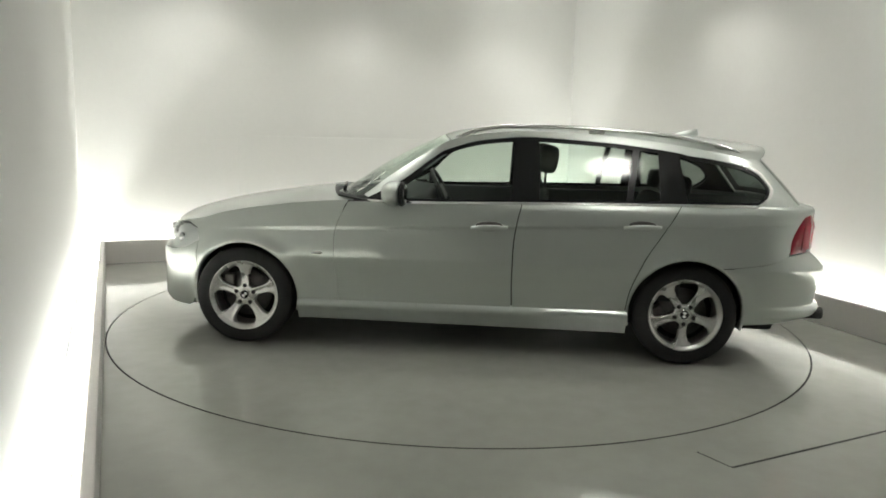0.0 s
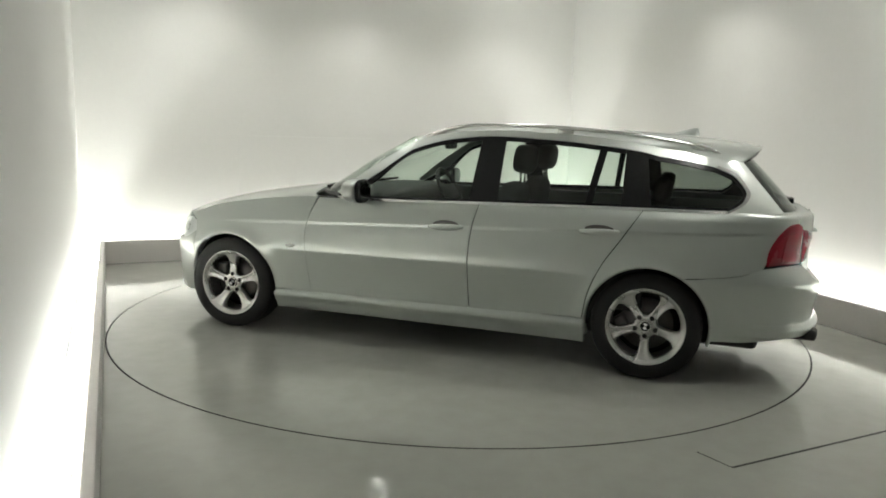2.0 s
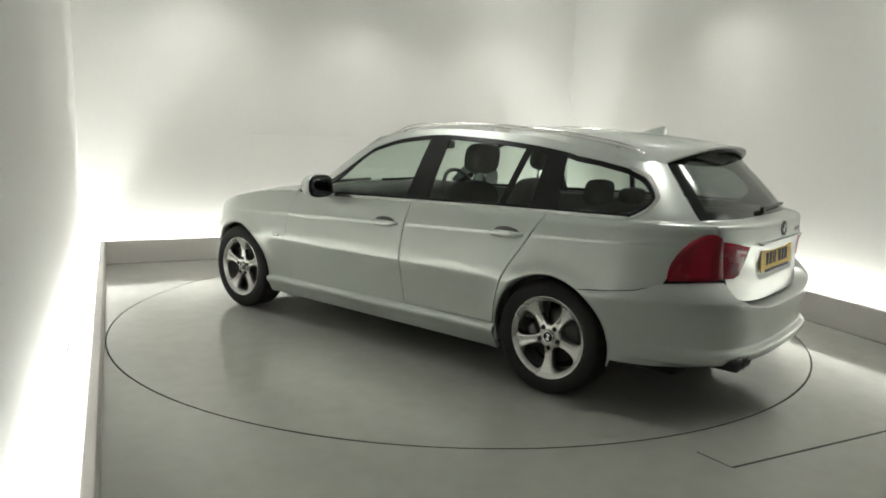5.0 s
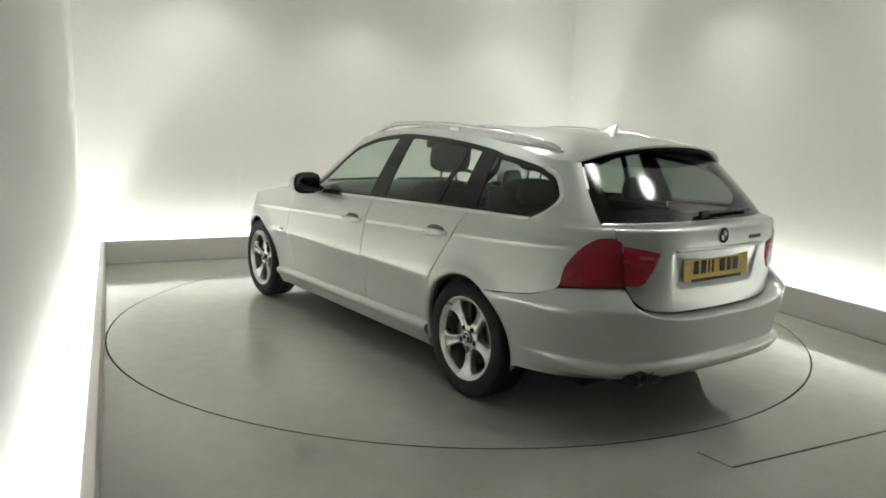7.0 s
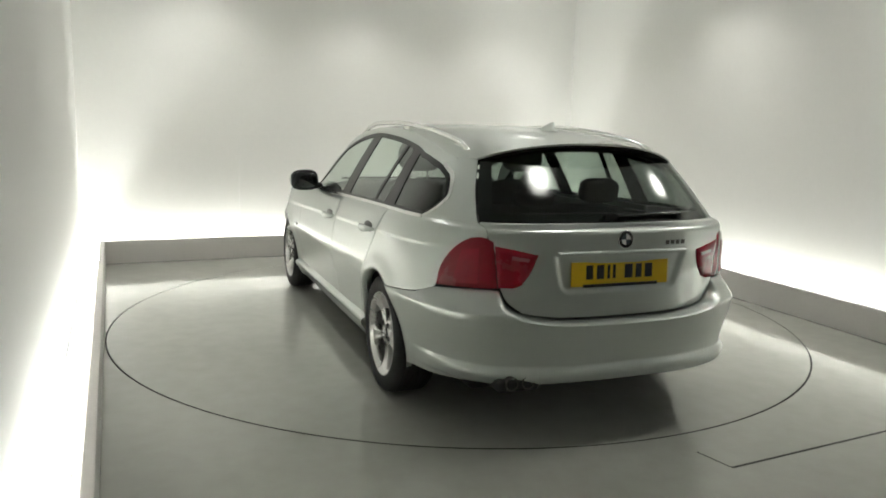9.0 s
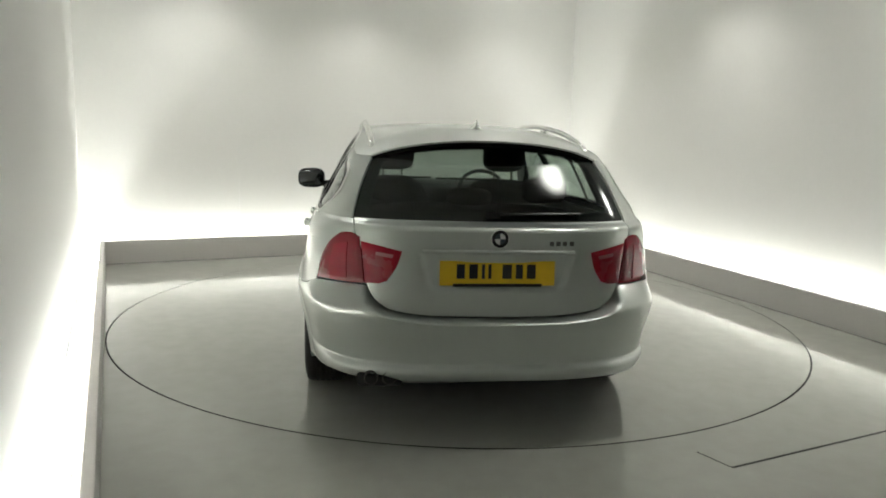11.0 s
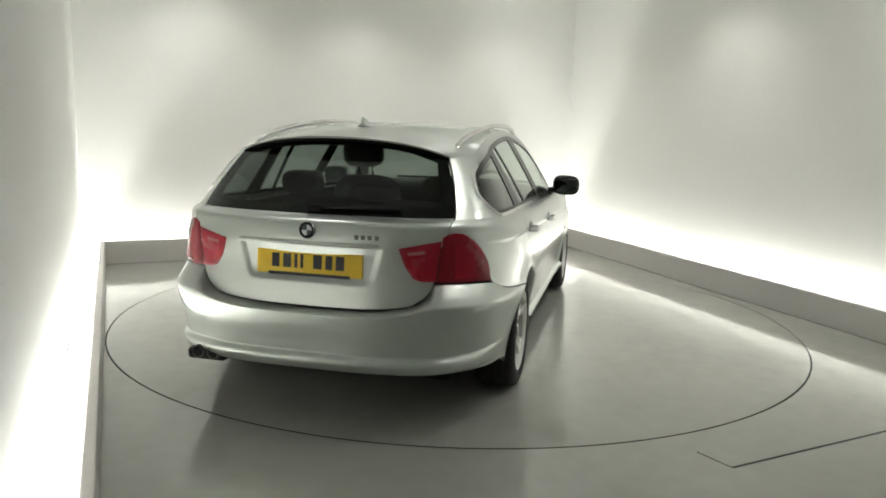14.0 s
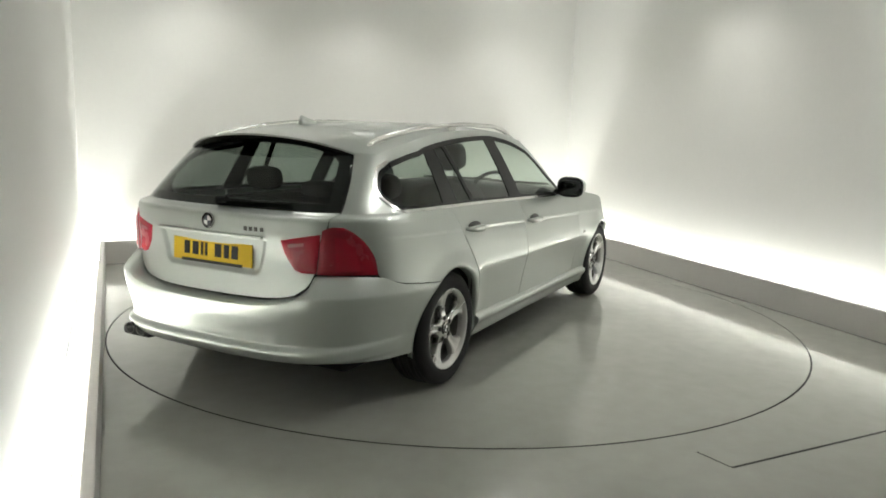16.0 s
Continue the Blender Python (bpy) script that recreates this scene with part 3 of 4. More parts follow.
    inner = coons(bend(LOW, R((0.584, 0.712), (0.53, 0.712), (0.487, 0.726))), bend(LOW, R((0.603, 0.897), (0.52, 0.882), (0.424, 0.862))),
                  bend(LOW, R((0.584, 0.712), (0.592, 0.80), (0.603, 0.897))), bend(LOW, R((0.487, 0.726), (0.447, 0.79), (0.424, 0.862))))
    gate_lamp = panel("gate_lamp", LOW, inner, 18, 18, RED, car, off=lamp_off, rim=0.02, label="glossy red lamp lens on the tailgate")
    patch_bar = coons(bend(LOW, R((0.535, 0.842), (0.465, 0.832)), False), bend(LOW, R((0.535, 0.857), (0.460, 0.847)), False), straight(LOW, ("r", 0.535, 0.842), ("r", 0.535, 0.857)), straight(LOW, ("r", 0.465, 0.832), ("r", 0.460, 0.847)))
    for ob, mirror in zip(gate_lamp, (False, True)):
        bm = bmesh.new()
        sheet(bm, skin_grid(LOW, patch_bar, 6, 3, 0.0112), 0.006, mirror)
        part("reversing_lamp", bm, PALE_LENS, ob, "pale lamp window")
    core = coons(bend(LOW, R((0.745, 0.725), (0.66, 0.725)), False), bend(LOW, R((0.715, 0.87), (0.655, 0.885)), False), straight(LOW, ("r", 0.745, 0.725), ("r", 0.715, 0.87)), straight(LOW, ("r", 0.66, 0.725), ("r", 0.655, 0.885)))
    for ob, mirror in zip([o for o in car.children if o.name.startswith("tail_lamp")], (False, True)):
        bm = bmesh.new()
        sheet(bm, skin_grid(LOW, core, 12, 12, 0.0116), 0.014, mirror)
        part("indicator", bm, RED, ob, "brighter red lamp chamber")

    # front end: bumper, headlamps, grille
    arc_f = arch(WHEEL_X, -8, 27, 8)
    f_top = [arc_f[-1]] + S((1.706, 0.56), (1.694, 0.645), (1.80, 0.594)) + [("f", 0.6, 0.560), ("f", 0.42, 0.556), ("f", 0.2, 0.555), ("f", 0.0, 0.555)]
    f_low = [arc_f[0]] + S((1.80, 0.20)) + [("f", 0.6, 0.195), ("f", 0.3, 0.185), ("f", 0.0, 0.185)]
    nose_bulge = spline([(0, -0.004), (0.12, 0.010), (0.35, 0.006), (0.6, 0.004), (0.9, 0.006), (1, 0.0)])
    front_bumper = panel("front_bumper", LOW, coons(bend(LOW, f_low), bend(LOW, f_top), bend(LOW, arc_f, False), straight(LOW, ("f", 0, 0.185), ("f", 0, 0.555))), 48, 24, PAINT, car,
                         off=lambda u, v, q, z: nose_bulge(v) * min(1, u * 2), rim=0.03, whole=True)
    lamp = coons(bend(LOW, S((1.690, 0.660), (1.80, 0.601)) + [("f", 0.6, 0.567), ("f", 0.42, 0.562)]), bend(LOW, S((1.704, 0.726), (1.80, 0.757), (1.88, 0.748)) + [("f", 0.6, 0.735), ("f", 0.42, 0.715)]),
                 straight(LOW, ("s", 1.690, 0.660), ("s", 1.704, 0.726)), straight(LOW, ("f", 0.42, 0.562), ("f", 0.42, 0.715)))
    bowl = panel("headlamp", LOW, lamp, 24, 10, BOWL, car, off=-0.030, rim=0.01, label="clear headlamp with silver reflector")
    for ob, mirror in zip(bowl, (False, True)):
        bm = bmesh.new()
        sheet(bm, skin_grid(LOW, lamp, 24, 10, 0.002), 0.0, mirror)
        part("lens", bm, LENS, ob, "clear lens")
        bm = bmesh.new()
        sheet(bm, skin_grid(LOW, lambda u, v: lamp(u, 0.93 + 0.07 * v), 24, 2, -0.002), 0.022, mirror)
        part("brow", bm, TRIM, ob, "black upper edge of the headlamp")
        for fy in (0.56, 0.70):
            bm = bmesh.new()
            q = LOW.nose(fy, 0.655)
            p = LOW.at(q, 0.655, -0.034)
            bmesh.ops.create_uvsphere(bm, u_segments=16, v_segments=8, radius=0.030, matrix=Matrix.Translation((p.x, -p.y if mirror else p.y, p.z)))
            part("projector", bm, CHROME, ob)
    for sy in (1, -1):
        kid = part("grille", box(2.085, sy * 0.15, 0.64, 0.05, 0.24, 0.10, 0.03, 3), CHROME, car, "chrome-framed twin grille")
        for k in range(7):
            part("slat", box(2.112, sy * (0.06 + 0.03 * k), 0.64, 0.012, 0.008, 0.075), PLASTIC, kid, smooth=False)

    # bonnet and cowl
    bm = bmesh.new()
    grid = []
    for i in range(41):
        x = 2.07 + (0.72 - 2.07) * i / 40
        zw = WING(x)
        ye = LOW.raw(LOW.side(x, zw), zw).y - 0.004
        row = []
        for j in range(33):
            v = -1 + j / 16
            shift = 0.26 * max(0, 1 - abs(v)) ** 0.6 * (i / 40) ** 4
            rise = max(BONNET(x + shift) - zw, 0.005)
            row.append((Vector((x + shift, v * ye, zw + 0.001 + rise * (1 - abs(v) ** 2.1))), Vector((0, 0, 1))))
        grid.append(row)
    sheet(bm, grid, 0.02)
    part("bonnet", bm, PAINT, car)
    bm = bmesh.new()
    sheet(bm, [[(Vector((0.60 + 0.42 * (1 - abs(v) ** 2) - i * 0.10 + 0.02, v * 0.74, 0.938 + 0.006 * i + 0.012 * (1 - v * v))), Vector((0, 0, 1))) for v in [-1 + k / 10 for k in range(21)]] for i in range(3)], 0.01)
    cowl = part("cowl", bm, PLASTIC, car, "black scuttle panel below the windscreen")
    for y0, y1 in ((0.55, -0.05), (-0.08, -0.62)):
        bm = bmesh.new()
        a, b = Vector((0.80, y0, 0.985)), Vector((0.92 - abs(y1) * 0.25, y1, 0.985))
        d = (b - a)
        bmesh.ops.create_cube(bm, size=1, matrix=Matrix.Translation((a + b) / 2) @ d.to_track_quat("X", "Z").to_matrix().to_4x4() @ Matrix.Diagonal((d.length, 0.014, 0.018, 1)))
        part("wiper", bm, TRIM, cowl)

    # roof with the overhanging rear spoiler
    bm = bmesh.new()
    grid = []
    N = 56
    for i in range(N + 1):
        t = i / N
        x0 = 0.10 + (-1.80 - 0.10) * t
        if x0 > -1.74:
            e = TOP.raw(TOP.side(x0, EDGE(x0)), EDGE(x0))
        else:
            k = (-1.74 - x0) / 0.06
            e0 = TOP.raw(TOP.side(-1.74, EDGE(-1.74)), EDGE(-1.74))
            e = e0.lerp(Vector((-1.84, 0.553, 1.262)), k)
        row = []
        for j in range(37):
            v = -1 + j / 18
            lead = 0.075 * (1 - v * v) * max(0, 1 - t * 6) - 0.120 * (1 - abs(v) ** 3) * max(0.0, (t - 0.8) / 0.2) ** 1.5
            x = e.x + lead
            z = e.z + (CROWN(x) - e.z) * (1 - abs(v) ** 2.3)
            row.append((Vector((x, v * e.y, z)), Vector((0, 0, 1))))
        grid.append(row)
    sheet(bm, grid, 0.008)
    roof = part("roof", bm, PAINT, car)
    edge_row = [p.copy() for p, _ in grid[-1]]
    bm = bmesh.new()
    under = []
    for j, p in enumerate(edge_row):
        v = -1 + j / 18
        zg = 1.345 - 0.085 * abs(v) ** 2.2
        g0 = LOW.at(LOW.back(abs(p.y) * 0.985, zg - 0.01), zg - 0.01, 0.002)
        n = Vector((-0.3, 0, -1)).normalized()
        low_edge = p + Vector((0.016, 0, -0.034))
        inn = Vector((g0.x, math.copysign(g0.y, p.y), g0.z - 0.02))
        under.append([(p + Vector((-0.001, 0, -0.002)), n), (low_edge, n), (low_edge.lerp(inn, 0.5), n), (inn, n)])
    sheet(bm, under, 0)
    part("spoiler_lip", bm, TRIM, roof, "black underside of the roof spoiler")
    # headliner
    bm = bmesh.new()
    sheet(bm, [[(p + Vector((0, -0.05 * p.y, -0.035)), Vector((0, 0, -1))) for p, _ in row[2:-2]] for row in grid[3:-4:3]], 0)
    part("headliner", bm, HEADLINER, car, "pale grey headliner")
    # fin aerial
    bm = bmesh.new()
    prof = [(0.09, 0.0, 0.034), (0.062, 0.018, 0.034), (0.015, 0.034, 0.034), (-0.03, 0.048, 0.030), (-0.06, 0.058, 0.026), (-0.08, 0.055, 0.022), (-0.09, 0.0, 0.034)]
    rings = []
    for dx, h, w in prof:
        rings.append([bm.verts.new((-1.50 + dx, s * w * k, 1.398 + 0.85 * h * hh)) for s, k, hh in ((1, 1.3, 0), (1, 0.4, 0.3), (0, 0, 1.0), (-1, 0.4, 0.3), (-1, 1.3, 0))])
    for a, b in zip(rings, rings[1:]):
        for k in range(4):
            bm.faces.new((a[k], a[k + 1], b[k + 1], b[k]))
    bm.faces.new(rings[0])
    bm.faces.new(rings[-1][::-1])
    bmesh.ops.recalc_face_normals(bm, faces=bm.faces)
    part("fin_aerial", bm, PAINT, roof)
    # roof rails
    rail_z = spline([(-1.72, 1.285), (-1.66, 1.318), (-1.45, 1.360), (-1.14, 1.397), (-0.6, 1.425), (-0.26, 1.421), (-0.08, 1.396), (0.07, 1.340)])
    rail_y = spline([(-1.70, 0.545), (-1.2, 0.555), (-0.4, 0.555), (0.06, 0.575)])
    for sy in (1, -1):
        bm = bmesh.new()
        rings = []
        for i in range(41):
            x = 0.07 - 1.79 * i / 40
            c = Vector((x, sy * rail_y(x), rail_z(x)))
            ww, hh = 0.015, 0.015
            rings.append([bm.verts.new(c + Vector((0, ww * math.cos(a), hh * math.sin(a)))) for a in [2 * math.pi * k / 10 for k in range(10)]])
        for a, b in zip(rings, rings[1:]):
            for k in range(10):
                bm.faces.new((a[k], b[k], b[(k + 1) % 10], a[(k + 1) % 10]))
        bm.faces.new(rings[0])
        bm.faces.new(rings[-1][::-1])
        bmesh.ops.recalc_face_normals(bm, faces=bm.faces)
        rail = part("roof_rail", bm, CHROME, car, "satin aluminium roof rail")
        for fx in (-1.60, -0.82, -0.02):
            part("rail_foot", box(fx, sy * (rail_y(fx) + 0.0), rail_z(fx) - 0.022, 0.10, 0.018, 0.03, 0.006), CHROME, rail)

    # glass and its black trim
    windows(car, front_door, rear_door)
    rear_edge = R((0.632, 0.992), (0.612, 1.07), (0.59, 1.14), (0.56, 1.21), (0.537, 1.26))
    hatch = coons(bend(LOW, R((0.0, 0.991), (0.3, 0.991), (0.632, 0.992))), bend(LOW, R((0.0, 1.35), (0.2, 1.342), (0.35, 1.322), (0.46, 1.295), (0.537, 1.26))), straight(LOW, ("r", 0.0, 0.991), ("r", 0.0, 1.35)), bend(LOW, rear_edge))
    pane = panel("rear_window", LOW, hatch, 24, 20, REAR_GLASS, car, off=-0.004, rim=0, whole=True, label="dark tinted rear window")
    # black band round the edge of the rear window
    lower = coons(bend(LOW, R((0.0, 0.991), (0.3, 0.991), (0.632, 0.992))), bend(LOW, R((0.0, 1.03), (0.3, 1.03), (0.60, 1.03))), straight(LOW, ("r", 0, 0.991), ("r", 0, 1.03)), straight(LOW, ("r", 0.632, 0.992), ("r", 0.622, 1.03)))
    panel("window_band", LOW, lower, 20, 3, UNDER, pane, off=-0.006, rim=0, whole=True)
    flank = coons(bend(LOW, R((0.575, 0.992), (0.632, 0.992)), False), bend(LOW, R((0.49, 1.26), (0.537, 1.26)), False), bend(LOW, R((0.575, 0.992), (0.535, 1.14), (0.49, 1.26))), bend(LOW, rear_edge))
    for mirror in (False, True):
        bm = bmesh.new()
        sheet(bm, skin_grid(LOW, flank, 4, 14, -0.0065), 0, mirror)
        part("window_band", bm, UNDER, pane)
    upper = coons(bend(LOW, R((0.0, 1.305), (0.2, 1.298), (0.35, 1.28), (0.50, 1.235))), bend(LOW, R((0.0, 1.35), (0.2, 1.342), (0.35, 1.322), (0.537, 1.26))), straight(LOW, ("r", 0, 1.305), ("r", 0, 1.35)), straight(LOW, ("r", 0.50, 1.235), ("r", 0.537, 1.26)))
    panel("window_band", LOW, upper, 20, 3, UNDER, pane, off=-0.007, rim=0, whole=True)
    # rear wiper lying on the glass
    bm = bmesh.new()
    for y0, y1, h, z0, z1 in ((0.0, -0.40, 0.014, 1.008, 1.016), (0.05, -0.02, 0.035, 1.004, 1.008)):
        a = LOW.at(LOW.back(abs(y0), z0), z0, 0.012)
        b = LOW.at(LOW.back(abs(y1), z1), z1, 0.012)
        a.y, b.y = y0, y1
        d = b - a
        bmesh.ops.create_cube(bm, size=1, matrix=Matrix.Translation((a + b) / 2) @ d.to_track_quat("X", "Z").to_matrix().to_4x4() @ Matrix.Diagonal((d.length, 0.02, h, 1)))
    bmesh.ops.bevel(bm, geom=bm.edges[:], offset=0.004, segments=1, affect="EDGES")
    part("rear_wiper", bm, TRIM, pane, "black rear wiper", smooth=False)
    # windscreen
    pillar = S((0.632, 0.970), (0.447, 1.116), (0.232, 1.257), (0.105, 1.328))
    screen = coons(bend(TOP, [pillar[0], ("f", 0.4, 0.965), ("f", 0.0, 0.962)]), bend(TOP, [pillar[-1], ("f", 0.35, 1.35), ("f", 0.0, 1.362)]), bend(TOP, pillar), straight(TOP, ("f", 0.0, 0.962), ("f", 0.0, 1.362)))
    panel("windscreen", TOP, screen, 20, 18, SIDE_GLASS, car, off=-0.003, rim=0, whole=True, label="green tinted windscreen")

    # dark shell behind the shut lines
    shell = coons(bend(LOW, S((1.02, 0.20), (-1.01, 0.20)), False), bend(LOW, S((0.9, 0.90), (-1.3, 0.93)), False), straight(LOW, ("s", 1.02, 0.20), ("s", 0.9, 0.90)), straight(LOW, ("s", -1.01, 0.20), ("s", -1.3, 0.93)))
    panel("inner_shell", LOW, shell, 20, 14, UNDER, car, off=-0.02, rim=0)
    tail = coons(bend(LOW, R((0.0, 0.30), (0.5, 0.30)) + S((-1.80, 0.30)), False), bend(LOW, R((0.0, 0.94), (0.64, 0.94)), False), straight(LOW, ("r", 0, 0.30), ("r", 0, 0.94)), bend(LOW, S((-1.80, 0.30), (-1.80, 0.60), (-1.90, 0.76)) + R((0.64, 0.94)), False))
    panel("tail_shell", LOW, tail, 30, 24, UNDER, car, off=lambda u, v, q, z: -0.034, rim=0, whole=True)
    part("underbody", box(-0.05, 0, 0.25, 3.9, 1.24, 0.14, 0.03), UNDER, car)
    for wx in (-WHEEL_X, WHEEL_X):
        for sy in (1, -1):
            bm = bmesh.new()
            grid = []
            for i in range(25):
                a = radians(-15 + 210 * i / 24)
                lx, lz = wx + (ARCH + 0.004) * math.cos(a), WHEEL_Z + (ARCH + 0.004) * math.sin(a)
                lip = min(0.855, LOW.raw(LOW.side(lx, lz), lz).y - 0.022)
                grid.append([(Vector((lx, sy * y, lz)), Vector((-math.cos(a), 0, -math.sin(a)))) for y in (lip, 0.6, 0.55)])
            sheet(bm, grid, 0)
            cap = bm.verts.new((wx, sy * 0.55, WHEEL_Z))
            ring = [v for v in bm.verts if v is not cap and abs(abs(v.co.y) - 0.55) < 1e-4]
            for a, b in zip(ring, ring[1:]):
                bm.faces.new((a, b, cap))
            part("arch_liner", bm, UNDER, car, "black wheel arch liner")

    # exhaust
    for y in (0.475, 0.555):
        bm = bmesh.new()
        n = 24
        rings = []
        for x, r in ((-2.0, 0.031), (-2.302, 0.031), (-2.308, 0.029), (-2.302, 0.026), (-2.18, 0.025)):
            rings.append([bm.verts.new((x, y + r * math.cos(2 * math.pi * k / n), 0.308 + r * math.sin(2 * math.pi * k / n))) for k in range(n)])
        for a, b in zip(rings, rings[1:]):
            for k in range(n):
                bm.faces.new((a[k], b[k], b[(k + 1) % n], a[(k + 1) % n]))
        bm.faces.new(rings[-1])
        part("exhaust_pipe", bm, DARK_STEEL, car, "dark steel tailpipe")

    # no opening is cut: a black block gives the darkness round the tailpipes
    part("exhaust_cutout", box(-2.222, 0.515, 0.296, 0.16, 0.20, 0.056, 0.018, 3), UNDER, rear_bumper, "black block in place of the shade in the tailpipe cut-out")
    bm = cushion(-1.98, 0.22, 0.262, 0.28, 0.62, 0.13, 0.6)
    part("silencer", bm, STEEL, car, "bare steel exhaust silencer")
    plate_and_badges(car, tailgate)
    handles_and_mirrors(car, front_door, rear_door)
    cabin(car)
    wheels(car)
    return car


def windows(car, front_door, rear_door):
    def quad(xb0, xb1, xt0, xt1, lift_lo=0.012, lift_hi=0.012):
        n = 8
        lo = S(*[(xb0 + (xb1 - xb0) * i / n, BELT(xb0 + (xb1 - xb0) * i / n) + lift_lo) for i in range(n + 1)])
        hi = S(*[(xt0 + (xt1 - xt0) * i / n, max(PANE_TOP(xt0 + (xt1 - xt0) * i / n) - lift_hi, BELT(xt0 + (xt1 - xt0) * i / n) + lift_lo + 0.003)) for i in range(n + 1)])
        return coons(bend(TOP, lo, False), bend(TOP, hi, False), straight(TOP, lo[0], hi[0]), straight(TOP, lo[-1], hi[-1]))
    front = quad(0.52, -0.300, 0.505, -0.315, 0.012, 0.012)
    rear = quad(-0.462, -0.992, -0.452, -1.048, 0.012, 0.012)
    small = quad(-1.022, -1.205, -1.082, -1.200, 0.012, 0.012)
    load_edge = S((-1.764, 0.996), (-1.843, 1.053), (-1.850, 1.097), (-1.794, 1.161), (-1.70, 1.206))
    lo = S(*[(x, BELT(x) + 0.012) for x in (-1.355, -1.5, -1.65, -1.764)])
    hi = S(*[(x, PANE_TOP(x) - 0.010) for x in (-1.305, -1.4, -1.5, -1.6, -1.70)])
    load = coons(bend(TOP, lo[:-1] + load_edge[:1], False), bend(TOP, hi[:-1] + load_edge[-1:], False), straight(TOP, lo[0], hi[0]), bend(TOP, load_edge))
    for name, patch, mat, parent, label in (("window", front, SIDE_GLASS, front_door, "green tinted door window"), ("window", rear, SIDE_GLASS, rear_door, "green tinted door window"),
                                            ("quarter_light", small, SIDE_GLASS, rear_door, "small fixed side pane"), ("load_window", load, DARK_GLASS, (car, car), "darker tinted load bay window")):
        grid = skin_grid(TOP, patch, 18, 12, -0.006)
        for mirror, owner in zip((False, True), parent):
            bm = bmesh.new()
            sheet(bm, grid, 0, mirror)
            part(name, bm, mat, owner, label)
    pillars = [quad(-0.292, -0.470, -0.307, -0.460, 0.0, 0.0), quad(-0.987, -1.027, -1.043, -1.087, 0.0, 0.0), quad(-1.198, -1.365, -1.193, -1.318, 0.0, 0.0)]
    for patch in pillars:
        panel("pillar_cover", TOP, patch, 8, 10, TRIM, car, off=-0.002, rim=0.006, label="black gloss pillar cover")
    # black seals along the top and the belt, bright strip below
    xs = [0.595, 0.5, 0.372, 0.231, 0.089, -0.123, -0.405, -0.7, -0.964, -1.311, -1.5, -1.60, -1.70]
    top = coons(bend(TOP, S(*[(x - (0.03 if x > 0.3 else 0), max(PANE_TOP(x) - 0.019, BELT(x) + 0.004)) for x in xs[:-1]]) + S((-1.695, 1.198))), bend(TOP, S(*[(x, PANE_TOP(x) + 0.005) for x in xs])),
                straight(TOP, ("s", 0.565, BELT(0.595) + 0.004), ("s", 0.595, PANE_TOP(0.595) + 0.005)), straight(TOP, ("s", -1.695, 1.198), ("s", -1.70, PANE_TOP(-1.70) + 0.005)))
    panel("window_seal", TOP, top, 60, 3, TRIM, car, off=-0.001, rim=0.008, label="black window seal")
    rear_curve_out = S((-1.778, 0.985), (-1.853, 1.05), (-1.861, 1.10), (-1.803, 1.17), (-1.70, 1.221))
    rear_curve_in = S((-1.757, 0.998), (-1.833, 1.055), (-1.840, 1.096), (-1.787, 1.155), (-1.695, 1.198))
    panel("window_seal", TOP, coons(bend(TOP, rear_curve_in), bend(TOP, rear_curve_out), straight(TOP, rear_curve_in[0], rear_curve_out[0]), straight(TOP, rear_curve_in[-1], rear_curve_out[-1])), 24, 3, TRIM, car, off=-0.001, rim=0.008)
    bx = [0.60, 0.35, 0.0, -0.28, -0.6, -0.964, -1.367, -1.60, -1.77]
    seal = coons(bend(TOP, S(*[(x, BELT(x) + 0.006) for x in bx])), bend(TOP, S(*[(x, BELT(x) + 0.022) for x in bx])), straight(TOP, ("s", bx[0], BELT(bx[0]) + 0.006), ("s", bx[0], BELT(bx[0]) + 0.022)), straight(TOP, ("s", bx[-1], BELT(bx[-1]) + 0.006), ("s", bx[-1], BELT(bx[-1]) + 0.022)))
    panel("belt_seal", TOP, seal, 40, 2, TRIM, car, off=0.0, rim=0.008)
    strip = coons(bend(TOP, S(*[(x, BELT(x) - 0.008) for x in bx])), bend(TOP, S(*[(x, BELT(x) + 0.007) for x in bx])), straight(TOP, ("s", bx[0], BELT(bx[0]) - 0.008), ("s", bx[0], BELT(bx[0]) + 0.007)), straight(TOP, ("s", bx[-1], BELT(bx[-1]) - 0.008), ("s", bx[-1], BELT(bx[-1]) + 0.007)))
    panel("belt_strip", TOP, strip, 40, 2, CHROME, car, off=0.004, rim=0.006, label="bright aluminium belt strip")
    co = S((-1.775, 0.977), (-1.867, 1.043), (-1.877, 1.10), (-1.814, 1.182), (-1.70, 1.233))
    ci = S((-1.775, 0.992), (-1.851, 1.05), (-1.860, 1.10), (-1.802, 1.170), (-1.70, 1.220))
    panel("window_strip", TOP, coons(bend(TOP, ci), bend(TOP, co), straight(TOP, ci[0], co[0]), straight(TOP, ci[-1], co[-1])), 24, 2, CHROME, car, off=0.004, rim=0.006, label="bright aluminium window strip")


